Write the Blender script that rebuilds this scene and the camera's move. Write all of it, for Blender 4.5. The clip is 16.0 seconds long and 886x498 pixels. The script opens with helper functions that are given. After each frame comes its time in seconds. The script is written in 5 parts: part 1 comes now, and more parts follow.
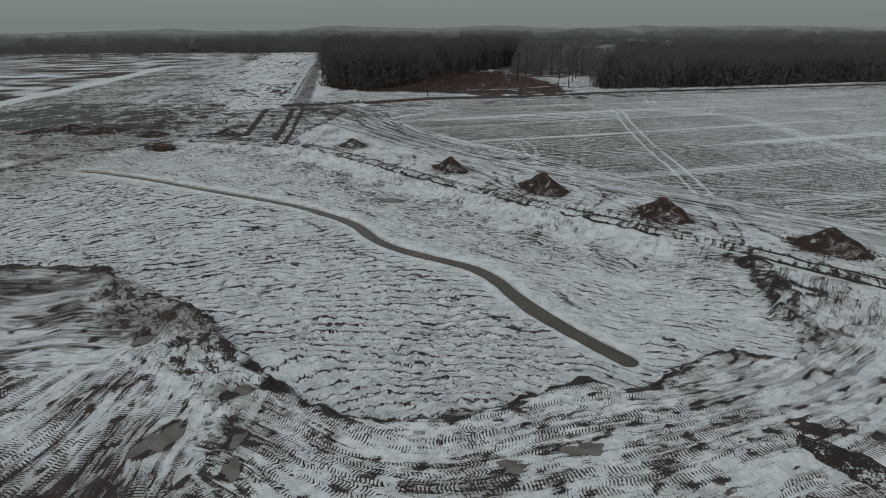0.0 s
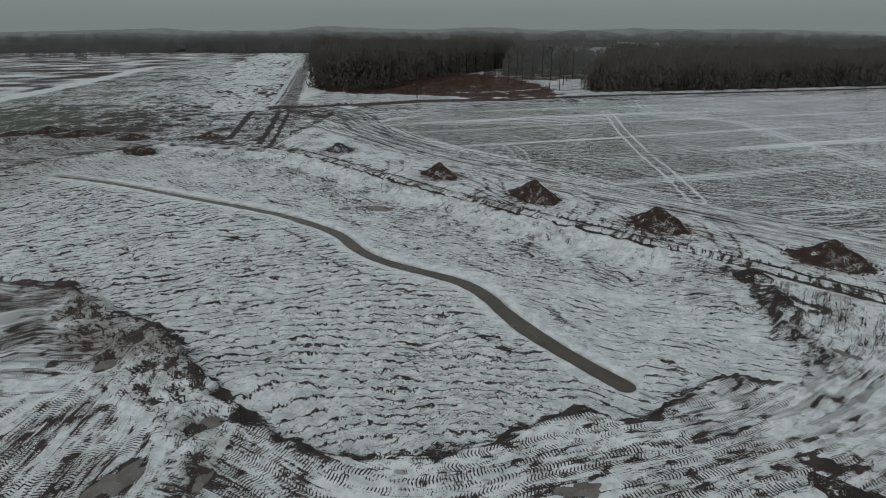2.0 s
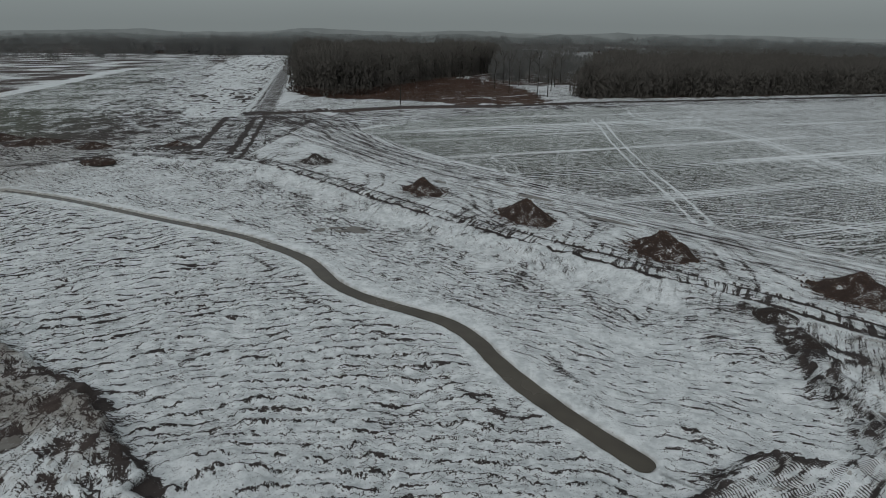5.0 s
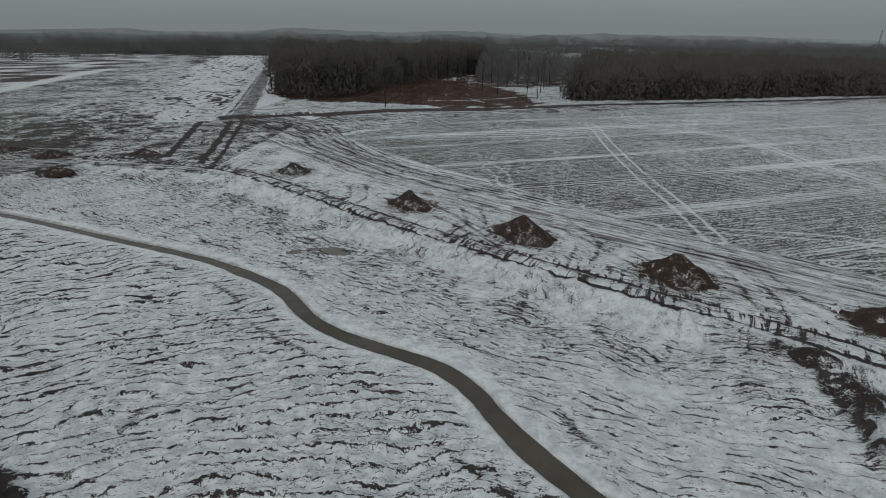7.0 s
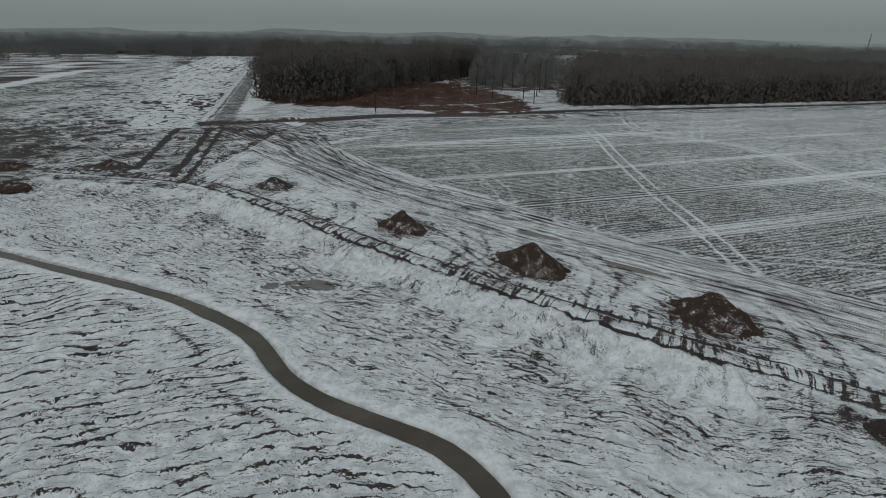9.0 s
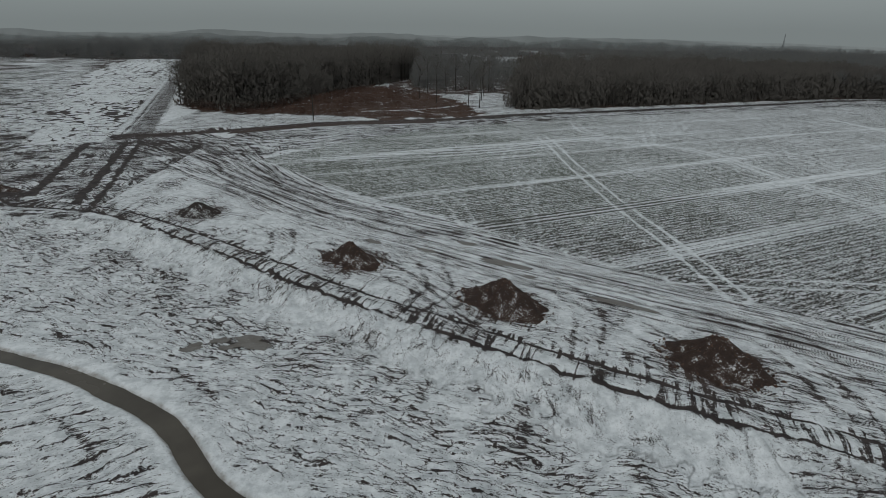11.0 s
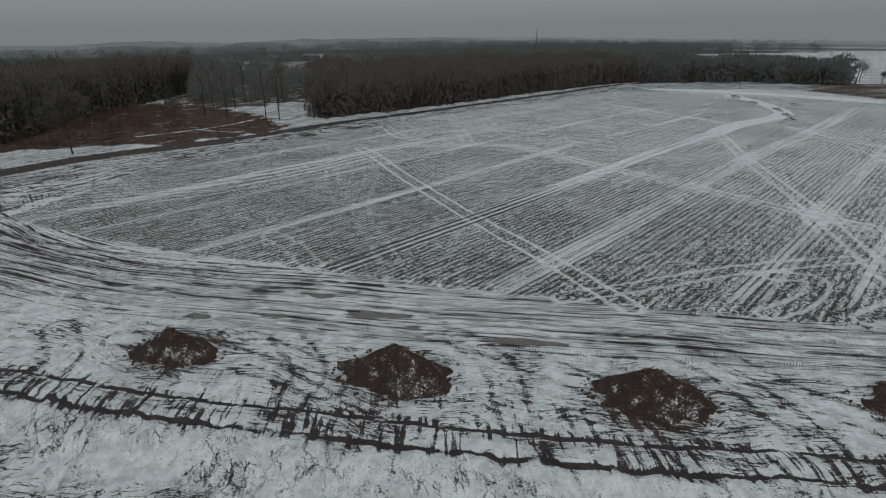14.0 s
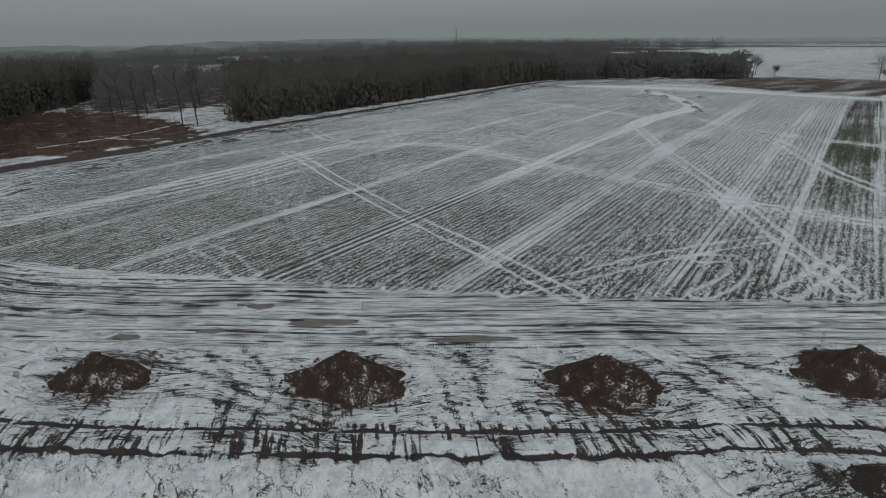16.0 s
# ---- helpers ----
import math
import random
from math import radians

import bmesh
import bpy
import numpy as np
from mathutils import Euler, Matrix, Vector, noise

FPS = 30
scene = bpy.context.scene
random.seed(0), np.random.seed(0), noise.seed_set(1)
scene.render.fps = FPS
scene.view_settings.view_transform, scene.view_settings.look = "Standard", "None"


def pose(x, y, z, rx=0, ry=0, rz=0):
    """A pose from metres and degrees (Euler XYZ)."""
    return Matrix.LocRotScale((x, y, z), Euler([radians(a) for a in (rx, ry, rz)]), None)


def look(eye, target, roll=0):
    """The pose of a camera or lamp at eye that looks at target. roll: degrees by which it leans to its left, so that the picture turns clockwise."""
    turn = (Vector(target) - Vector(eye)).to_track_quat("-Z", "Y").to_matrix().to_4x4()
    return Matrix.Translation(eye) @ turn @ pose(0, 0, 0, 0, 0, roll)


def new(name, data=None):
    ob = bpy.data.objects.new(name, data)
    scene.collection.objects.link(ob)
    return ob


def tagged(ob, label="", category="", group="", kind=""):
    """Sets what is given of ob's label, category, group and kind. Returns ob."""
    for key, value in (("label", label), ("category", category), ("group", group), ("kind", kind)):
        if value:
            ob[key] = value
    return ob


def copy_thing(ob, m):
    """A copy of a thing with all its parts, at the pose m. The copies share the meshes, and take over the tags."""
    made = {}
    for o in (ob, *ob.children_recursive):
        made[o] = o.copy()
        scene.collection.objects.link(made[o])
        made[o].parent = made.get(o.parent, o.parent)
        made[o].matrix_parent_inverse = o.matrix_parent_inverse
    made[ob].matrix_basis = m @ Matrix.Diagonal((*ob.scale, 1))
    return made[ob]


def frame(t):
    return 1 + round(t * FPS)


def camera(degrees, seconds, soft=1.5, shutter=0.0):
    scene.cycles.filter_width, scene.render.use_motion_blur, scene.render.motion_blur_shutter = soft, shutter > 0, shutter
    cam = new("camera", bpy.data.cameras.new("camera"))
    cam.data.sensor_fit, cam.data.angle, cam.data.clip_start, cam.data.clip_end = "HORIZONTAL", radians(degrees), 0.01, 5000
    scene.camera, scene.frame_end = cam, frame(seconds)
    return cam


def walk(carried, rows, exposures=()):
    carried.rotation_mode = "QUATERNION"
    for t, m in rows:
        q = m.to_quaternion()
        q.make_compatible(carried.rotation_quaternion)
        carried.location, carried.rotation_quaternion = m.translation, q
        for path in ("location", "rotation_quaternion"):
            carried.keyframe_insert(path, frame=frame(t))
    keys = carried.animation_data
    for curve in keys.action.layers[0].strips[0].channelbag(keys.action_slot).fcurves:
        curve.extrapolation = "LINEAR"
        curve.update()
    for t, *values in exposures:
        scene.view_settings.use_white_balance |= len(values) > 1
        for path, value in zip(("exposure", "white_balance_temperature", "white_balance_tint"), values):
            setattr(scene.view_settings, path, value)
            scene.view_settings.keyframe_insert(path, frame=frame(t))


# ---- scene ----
cam = camera(76.9, 16.0, 0.9)
PATH = [
    (0, (-6.080, -71.261, 19.388), (-6.289, -69.393, 18.617), -0.50),
    (0.5, (-6.049, -70.797, 19.385), (-6.249, -68.927, 18.613), -0.40),
    (1, (-6.039, -70.203, 19.409), (-6.231, -68.331, 18.640), -0.30),
    (1.5, (-6.026, -69.531, 19.422), (-6.209, -67.658, 18.653), -0.20),
    (2, (-6.024, -68.773, 19.469), (-6.200, -66.899, 18.701), -0.10),
    (2.5, (-6.019, -67.964, 19.510), (-6.188, -66.089, 18.743), -0.00),
    (3, (-6.033, -66.992, 19.539), (-6.194, -65.115, 18.775), 0.00),
    (3.5, (-6.072, -66.000, 19.538), (-6.228, -64.122, 18.775), 0.10),
    (4, (-6.181, -64.891, 19.545), (-6.329, -63.012, 18.784), 0.30),
    (6.5, (-6.857, -58.123, 19.445), (-6.941, -56.239, 18.687), 0.50),
    (7, (-7.082, -56.440, 19.430), (-7.157, -54.555, 18.672), 0.60),
    (7.5, (-7.316, -54.738, 19.428), (-7.386, -52.853, 18.671), 0.70),
    (8, (-7.595, -52.872, 19.432), (-7.661, -50.986, 18.676), 0.70),
    (10.5, (-8.710, -43.713, 19.537), (-8.629, -41.826, 18.786), 1.10),
    (11, (-9.096, -41.683, 19.614), (-8.936, -39.801, 18.865), 0.90),
    (11.5, (-9.410, -39.655, 19.675), (-9.133, -37.785, 18.926), 0.50),
    (12, (-9.894, -37.559, 19.754), (-9.498, -35.711, 19.003), 0.40),
    (12.5, (-10.243, -35.679, 19.829), (-9.792, -33.845, 19.077), 0.30),
    (13, (-10.551, -33.843, 19.881), (-9.970, -32.045, 19.133), -0.20),
    (13.5, (-10.812, -32.473, 19.845), (-10.163, -30.695, 19.100), -0.40),
    (14, (-11.024, -31.576, 19.711), (-10.209, -29.868, 18.966), -1.00),
    (14.5, (-11.260, -31.151, 19.572), (-10.340, -29.498, 18.829), -1.30),
    (15, (-11.460, -30.978, 19.532), (-10.478, -29.361, 18.787), -1.50),
    (15.5, (-11.545, -30.858, 19.548), (-10.530, -29.263, 18.800), -1.50),
    (16, (-11.590, -30.741, 19.485), (-10.558, -29.157, 18.738), -1.40),
]
walk(cam, [(t, look(e, a, r)) for t, e, a, r in PATH])
# ---- world and light: a low overcast winter sky, brighter overhead ----
world = bpy.data.worlds.new("overcast_sky")
world.use_nodes = True
scene.world = world
wn, wl = world.node_tree.nodes, world.node_tree.links
sky = wn.new("ShaderNodeTexSky")
sky.sky_type = "NISHITA"
sky.sun_disc = False
sky.sun_elevation, sky.sun_rotation = radians(38), radians(200)
sky.dust_density = 4.0
grey = wn.new("ShaderNodeHueSaturation")
grey.inputs["Saturation"].default_value = 0.25
grey.inputs["Value"].default_value = 0.1
wl.new(sky.outputs[0], grey.inputs["Color"])
way = wn.new("ShaderNodeTexCoord")
apart = wn.new("ShaderNodeSeparateXYZ")
wl.new(way.outputs["Generated"], apart.inputs[0])
cloud = wn.new("ShaderNodeTexNoise")
cloud.inputs["Scale"].default_value = 2.2
cloud.inputs["Detail"].default_value = 3
stretch = wn.new("ShaderNodeMapping")
stretch.inputs["Scale"].default_value = (1, 1, 5)
wl.new(way.outputs["Generated"], stretch.inputs[0])
wl.new(stretch.outputs[0], cloud.inputs["Vector"])
lift = wn.new("ShaderNodeMath")
lift.operation = "MULTIPLY_ADD"
lift.inputs[1].default_value, lift.inputs[2].default_value = 0.05, -0.025
wl.new(cloud.outputs[0], lift.inputs[0])
addz = wn.new("ShaderNodeMath")
wl.new(apart.outputs[2], addz.inputs[0])
wl.new(lift.outputs[0], addz.inputs[1])
ramp = wn.new("ShaderNodeValToRGB")
ramp.color_ramp.elements[0].position = 0.0
ramp.color_ramp.elements[0].color = (0.178, 0.203, 0.204, 1)
ramp.color_ramp.elements[1].position = 1.0
ramp.color_ramp.elements[1].color = (0.35, 0.38, 0.395, 1)
for at, c in ((0.06, (0.212, 0.242, 0.245)), (0.16, (0.236, 0.268, 0.273)), (0.5, (0.31, 0.338, 0.352))):
    e = ramp.color_ramp.elements.new(at)
    e.color = (*c, 1)
wl.new(addz.outputs[0], ramp.inputs[0])
both = wn.new("ShaderNodeMixRGB")
both.blend_type = "ADD"
both.inputs[0].default_value = 0.12
wl.new(ramp.outputs[0], both.inputs[1])
wl.new(grey.outputs[0], both.inputs[2])
wl.new(both.outputs[0], wn["Background"].inputs[0])
wn["Background"].inputs[1].default_value = 1.0

sun = new("sun", bpy.data.lights.new("sun", "SUN"))
sun.data.energy, sun.data.angle, sun.data.color = 0.5, radians(40), (0.97, 0.985, 0.96)
sun.matrix_world = look((-30, -60, 80), (0, 0, 0))


# ---- material kit ----
class Kit:
    """Short words for shader nodes."""

    def __init__(self, name):
        self.m = bpy.data.materials.new(name)
        self.m.use_nodes = True
        self.t = self.m.node_tree
        self.out = self.t.nodes["Principled BSDF"]
        self.coords = self.t.nodes.new("ShaderNodeTexCoord")

    def put(self, socket, v):
        if isinstance(v, bpy.types.NodeSocket):
            self.t.links.new(v, socket)
        elif v is not None:
            socket.default_value = (*v, 1) if isinstance(v, tuple) and len(v) == 3 and len(socket.default_value) == 4 else v

    def math(self, op, a, b=None, c=None, clamp=False):
        n = self.t.nodes.new("ShaderNodeMath")
        n.operation, n.use_clamp = op, clamp
        for i, v in enumerate((a, b, c)):
            self.put(n.inputs[i], v)
        return n.outputs[0]

    def add(self, a, b): return self.math("ADD", a, b)
    def mul(self, a, b): return self.math("MULTIPLY", a, b)

    def attr(self, name):
        n = self.t.nodes.new("ShaderNodeAttribute")
        n.attribute_name = name
        return n.outputs["Fac"]

    def span(self, v, lo, hi, a=0.0, b=1.0):
        n = self.t.nodes.new("ShaderNodeMapRange")
        n.interpolation_type = "SMOOTHSTEP"
        for i, x in enumerate((v, lo, hi, a, b)):
            self.put(n.inputs[i], x)
        return n.outputs[0]

    def xyz(self, x, y, z=0.0):
        n = self.t.nodes.new("ShaderNodeCombineXYZ")
        for i, v in enumerate((x, y, z)):
            self.put(n.inputs[i], v)
        return n.outputs[0]

    def split(self, v):
        n = self.t.nodes.new("ShaderNodeSeparateXYZ")
        self.put(n.inputs[0], v)
        return n.outputs

    def noise(self, v, scale, detail=3.0, rough=0.55):
        n = self.t.nodes.new("ShaderNodeTexNoise")
        self.put(n.inputs["Vector"], v)
        n.inputs["Scale"].default_value, n.inputs["Detail"].default_value, n.inputs["Roughness"].default_value = scale, detail, rough
        return n.outputs["Fac"]

    def cracks(self, v, scale):
        n = self.t.nodes.new("ShaderNodeTexVoronoi")
        n.feature = "DISTANCE_TO_EDGE"
        self.put(n.inputs["Vector"], v)
        n.inputs["Scale"].default_value = scale
        return n.outputs["Distance"]

    def mix(self, f, a, b):
        n = self.t.nodes.new("ShaderNodeMixRGB")
        for i, v in enumerate((f, a, b)):
            self.put(n.inputs[i], v)
        return n.outputs[0]

    def rand(self):
        return self.t.nodes.new("ShaderNodeObjectInfo").outputs["Random"]

    def island(self):
        return self.t.nodes.new("ShaderNodeNewGeometry").outputs["Random Per Island"]

    def normal_z(self):
        return self.split(self.t.nodes.new("ShaderNodeNewGeometry").outputs["Normal"])[2]

    def end(self, color, rough=0.8, bump=None, strength=1.0, dist=0.05, spec=0.3):
        self.put(self.out.inputs["Base Color"], color)
        self.put(self.out.inputs["Roughness"], rough)
        self.put(self.out.inputs["Specular IOR Level"], spec)
        if bump is not None:
            n = self.t.nodes.new("ShaderNodeBump")
            n.inputs["Strength"].default_value, n.inputs["Distance"].default_value = strength, dist
            self.put(n.inputs["Height"], bump)
            self.t.links.new(n.outputs[0], self.out.inputs["Normal"])
        return self.m


def ground_material():
    k = Kit("snow_over_soil")
    p = k.coords.outputs["Object"]
    al, ac = k.attr("along"), k.attr("across")
    wob = k.mul(k.add(k.noise(p, 0.4, 2), -0.5), 0.6)
    n1 = k.noise(k.xyz(k.mul(al, 0.70), k.mul(k.add(ac, wob), 3.1)), 1.0, 4, 0.58)
    n2 = k.noise(k.xyz(k.mul(al, 2.0), k.mul(ac, 5.0), 7.0), 1.0, 3, 0.6)
    fine = k.noise(p, 13.0, 5, 0.8)
    mid = k.noise(p, 1.1, 3)
    grit = k.noise(p, 19.0, 3, 0.75)
    sown = k.noise(p, 1.5, 3, 0.6)
    specks = k.mul(k.span(grit, 0.54, 0.66), k.span(sown, 0.40, 0.62))
    gaps = k.span(k.noise(p, 0.9, 2), 0.34, 0.52)
    lip = k.mul(k.span(n1, 0.497, 0.508), k.span(n1, 0.60, 0.51))
    shift = k.mul(k.add(k.noise(p, 2.2, 3), -0.5), 0.55)
    plate = k.cracks(k.xyz(k.add(k.mul(al, 0.80), shift), k.add(k.mul(k.add(ac, wob), 2.2), shift)), 1.0)
    some = k.span(k.noise(k.xyz(k.mul(al, 0.9), k.mul(ac, 2.2), 3.0), 1.0, 2), 0.42, 0.56)
    crack = k.mul(k.span(plate, 0.09, 0.01), some)
    # furrows: the bare face of each turned slice, broken up along its length
    ph = k.add(k.attr("phase"), k.mul(k.add(k.noise(k.xyz(k.mul(al, 1.0), k.mul(ac, 1.0), 11.0), 1.0, 5, 0.72), -0.5), 1.1))
    cell = k.math("FLOOR", ph)
    saw = k.math("FRACT", ph)
    wide = k.noise(k.xyz(k.mul(al, 0.42), k.mul(cell, 3.7), 1.0), 1.0, 5, 0.75)
    wide = k.mul(k.span(wide, 0.38, 0.70, 0.0, 0.44), k.math("MAXIMUM", 1.0, k.attr("plough")))
    furrow = k.mul(k.math("GREATER_THAN", wide, 0.015), k.span(saw, wide, k.mul(wide, 0.55)))
    nick = k.noise(k.xyz(k.mul(al, 2.2), k.mul(ac, 2.6), 5.0), 1.0, 3, 0.7)
    furrow = k.mul(k.mul(furrow, k.span(nick, 0.34, 0.54, 0.30, 1.0)), k.attr("plough"))
    lines = k.math("MAXIMUM", k.mul(lip, k.add(k.mul(gaps, 0.75), 0.3)), k.mul(crack, 1.05))
    lines = k.mul(k.add(lines, k.mul(k.span(n2, 0.56, 0.62), 0.45)), k.add(1.0, k.mul(k.attr("plough"), -0.45)))
    # the rails and rungs pressed by a tracked digger
    rs, rd = k.attr("rail_s"), k.attr("rail_d")
    sway = k.mul(k.add(k.noise(k.xyz(k.mul(rs, 0.5), 0.0), 1.0, 3), -0.5), 0.7)
    worn = k.noise(k.xyz(k.mul(rs, 0.6), rd), 1.0, 3)
    one = k.span(k.math("ABSOLUTE", k.add(rd, sway)), 0.20, 0.02)
    two = k.span(k.math("ABSOLUTE", k.add(k.add(rd, 1.75), sway)), 0.22, 0.03)
    rung = k.span(k.noise(k.xyz(k.mul(k.add(rs, k.mul(rd, 0.25)), 2.6), k.mul(rd, 0.35)), 1.0, 3), 0.50, 0.60)
    between = k.span(k.math("ABSOLUTE", k.add(rd, 0.8)), 1.6, 1.1)
    beside = k.span(k.math("ABSOLUTE", k.add(rd, -1.3)), 1.7, 0.8)
    drag = k.span(k.noise(k.xyz(k.mul(k.add(rs, k.mul(rd, 0.3)), 1.9), k.mul(rd, 0.25), 4.0), 1.0, 4), 0.54, 0.64)
    below = k.span(k.math("ABSOLUTE", k.add(rd, 3.4)), 2.4, 0.8)
    rails = k.math("MAXIMUM", k.mul(one, k.span(worn, 0.38, 0.52, 0.2, 1.0)), k.mul(two, k.span(worn, 0.62, 0.47, 0.25, 1.0)))
    rails = k.add(rails, k.add(k.mul(between, k.add(k.mul(rung, 0.46), 0.10)), k.add(k.mul(k.mul(drag, beside), 0.30), k.mul(k.mul(drag, below), 0.14))))
    rails = k.mul(rails, k.attr("railed"))
    big = k.noise(p, 0.09, 3)
    # tyre cleats across the wheel tracks
    track = k.mul(k.attr("lane"), 1.724)
    v = k.math("FRACT", track)
    lane_no = k.math("FLOOR", track)
    which = k.noise(k.xyz(k.mul(lane_no, 5.3), k.mul(k.attr("run"), 0.02), 2.0), 1.0, 1)
    chevron = k.mul(k.math("ABSOLUTE", k.add(v, -0.5)), k.span(which, 0.3, 0.7, -2.4, 2.4))
    wave = k.math("SINE", k.mul(k.add(k.add(k.mul(k.attr("run"), 5.8), k.mul(which, 9.0)), chevron), 6.2832))
    seam = k.mul(k.span(k.math("ABSOLUTE", k.add(v, -0.5)), 0.38, 0.47), k.span(k.noise(k.xyz(k.mul(k.attr("run"), 0.35), k.mul(lane_no, 4.1), 3.0), 1.0, 3, 0.65), 0.44, 0.56))
    wave = k.math("MAXIMUM", wave, k.mul(seam, 0.9))
    cleat = k.mul(k.mul(k.span(wave, 0.15, 0.60), k.span(k.noise(k.xyz(k.mul(k.attr("run"), 0.7), k.mul(k.attr("lane"), 2.0), 8.0), 1.0, 4, 0.65), 0.42, 0.52)), k.attr("tread"))
    # rows of winter crop
    x, y, _ = k.split(p)
    c, s = math.cos(radians(20.5)), math.sin(radians(20.5))
    u = k.add(k.mul(x, c), k.mul(y, s))
    w = k.add(k.mul(y, c), k.mul(x, -s))
    row = k.math("SINE", k.mul(k.add(w, k.mul(k.add(k.noise(p, 0.35, 2), -0.5), 0.5)), 6.2832 / 0.62))
    rown = k.noise(k.xyz(k.mul(u, 3.0), k.mul(w, 6.0)), 1.0, 5, 0.80)
    fleck = k.noise(k.xyz(k.mul(u, 0.55), k.mul(w, 1.25), 5.0), 1.0, 6, 0.82)
    drill = k.noise(k.xyz(k.mul(u, 0.03), k.mul(w, 1.5), 9.0), 1.0, 4, 0.75)
    grown = k.add(k.add(rown, k.mul(row, 0.032)), k.add(k.mul(k.add(big, -0.5), 0.10), k.add(k.mul(k.add(fleck, -0.5), 0.44), k.add(k.mul(k.span(u, 75, 10), 0.048), k.mul(k.add(drill, -0.5), 0.16)))))
    crop = k.mul(k.attr("crop"), k.mul(k.span(grown, 0.491, 0.561), 1.0))
    bare = k.mul(k.attr("band"), k.add(k.mul(k.noise(p, 2.6, 3, 0.65), 1.2), k.add(k.mul(drill, 0.8), 0.25)))
    # long thin wheel lines
    ln_, rn_ = k.attr("lane"), k.attr("run")
    wear = k.noise(k.xyz(k.mul(rn_, 0.45), k.mul(ln_, 1.6), 2.0), 1.0, 3)
    rut = k.math("MAXIMUM", k.span(k.noise(k.xyz(k.mul(rn_, 0.05), k.mul(ln_, 2.6), 6.0), 1.0, 3, 0.6), 0.545, 0.565), k.mul(k.span(k.noise(k.xyz(k.mul(rn_, 0.09), k.mul(ln_, 5.5), 16.0), 1.0, 3, 0.6), 0.56, 0.58), 0.8))
    ruts = k.mul(k.mul(rut, k.span(wear, 0.36, 0.54, 0.25, 1.0)), k.attr("ruts"))
    total = k.add(k.add(k.add(k.attr("soil"), ruts), k.mul(furrow, 0.85)), k.mul(k.attr("streak"), lines))
    total = k.add(total, k.add(rails, k.add(k.mul(cleat, 0.8), crop)))
    swath = k.mul(k.attr("swath"), k.span(k.noise(k.xyz(k.mul(u, 0.03), k.mul(w, 2.4), 3.0), 1.0, 3, 0.6), 0.40, 0.56, 0.15, 1.05))
    total = k.add(total, k.mul(k.add(bare, swath), -1.0))
    total = k.add(total, k.add(k.add(k.mul(k.add(fine, -0.5), 1.9), k.mul(k.mul(specks, 0.36), k.add(1.0, k.mul(k.attr("crop"), -0.7)))), k.mul(k.add(mid, -0.5), 0.45)))
    f = k.span(total, 0.455, 0.585)
    earth = k.mix(k.span(mid, 0.35, 0.65), (0.034, 0.028, 0.027), (0.060, 0.049, 0.046))
    gr = k.attr("green")
    earth = k.mix(gr, earth, k.mix(fine, (0.075, 0.090, 0.066), (0.125, 0.135, 0.105)))
    earth = k.mix(k.span(gr, 0.8, 0.95), earth, k.mix(mid, (0.034, 0.050, 0.024), (0.075, 0.075, 0.042)))
    earth = k.mix(k.attr("brown"), earth, k.mix(fine, (0.050, 0.034, 0.027), (0.108, 0.066, 0.050)))
    snow = k.mix(k.span(k.add(k.mul(mid, 0.6), k.mul(k.noise(p, 3.2, 4, 0.65), 0.4)), 0.36, 0.60), (0.55, 0.580, 0.593), (0.785, 0.814, 0.828))
    snow = k.mix(k.mul(k.span(fine, 0.45, 0.75), 0.22), snow, earth)
    spots = k.mul(k.span(k.noise(k.xyz(k.mul(k.attr("run"), 0.75), k.mul(ln_, 1.7), 12.0), 1.0, 3, 0.55), 0.615, 0.66), k.span(k.attr("tread"), 0.0, 0.2))
    grime = k.attr("grime")
    soiled = k.math("MAXIMUM", k.mul(k.span(k.add(k.noise(p, 1.6, 5, 0.7), k.mul(grime, 0.5)), 0.45, 0.85), k.span(grime, 0.0, 0.35)), k.mul(spots, 0.85))
    snow = k.mix(soiled, snow, k.mix(fine, (0.20, 0.185, 0.165), (0.42, 0.41, 0.39)))
    col = k.mix(f, snow, earth)
    h = k.add(k.add(k.mul(f, -0.6), k.mul(k.noise(p, 2.4, 4, 0.6), 1.5)), k.add(k.mul(fine, 0.4), k.mul(k.mul(n1, k.attr("streak")), 0.9)))
    h = k.add(h, k.mul(k.mul(saw, k.attr("plough")), -1.6))
    return k.end(col, k.span(f, 0, 1, 0.6, 0.85), h, 0.7, 0.09, 0.25)


def soil_heap_material(name, cover, dull=0.0):
    k = Kit(name)
    p = k.coords.outputs["Object"]
    n = k.noise(p, 1.3, 4, 0.6)
    fine = k.noise(p, 9.0, 5, 0.78)
    col = k.mix(k.span(n, 0.3, 0.7), (0.040, 0.028, 0.024), (0.086, 0.055, 0.042))
    col = k.mix(dull, col, k.mix(fine, (0.024, 0.021, 0.020), (0.060, 0.051, 0.046)))
    col = k.mix(k.span(k.noise(p, 14.0, 3, 0.7), 0.35, 0.7), col, (0.030, 0.021, 0.018))
    nx_, ny_, nz_ = k.split(k.t.nodes.new("ShaderNodeNewGeometry").outputs["Normal"])
    lee = k.add(k.mul(ny_, -0.08), k.add(k.mul(nx_, -0.04), k.mul(nz_, 0.04)))
    snow = k.span(k.add(k.add(k.mul(k.noise(p, 0.75, 2), 0.22), k.mul(n, 0.6)), k.add(k.mul(fine, 1.0), lee)), cover, cover + 0.08)
    col = k.mix(snow, col, (0.62, 0.64, 0.65))
    return k.end(col, 0.9, k.add(fine, n), 0.6, 0.07, 0.2)


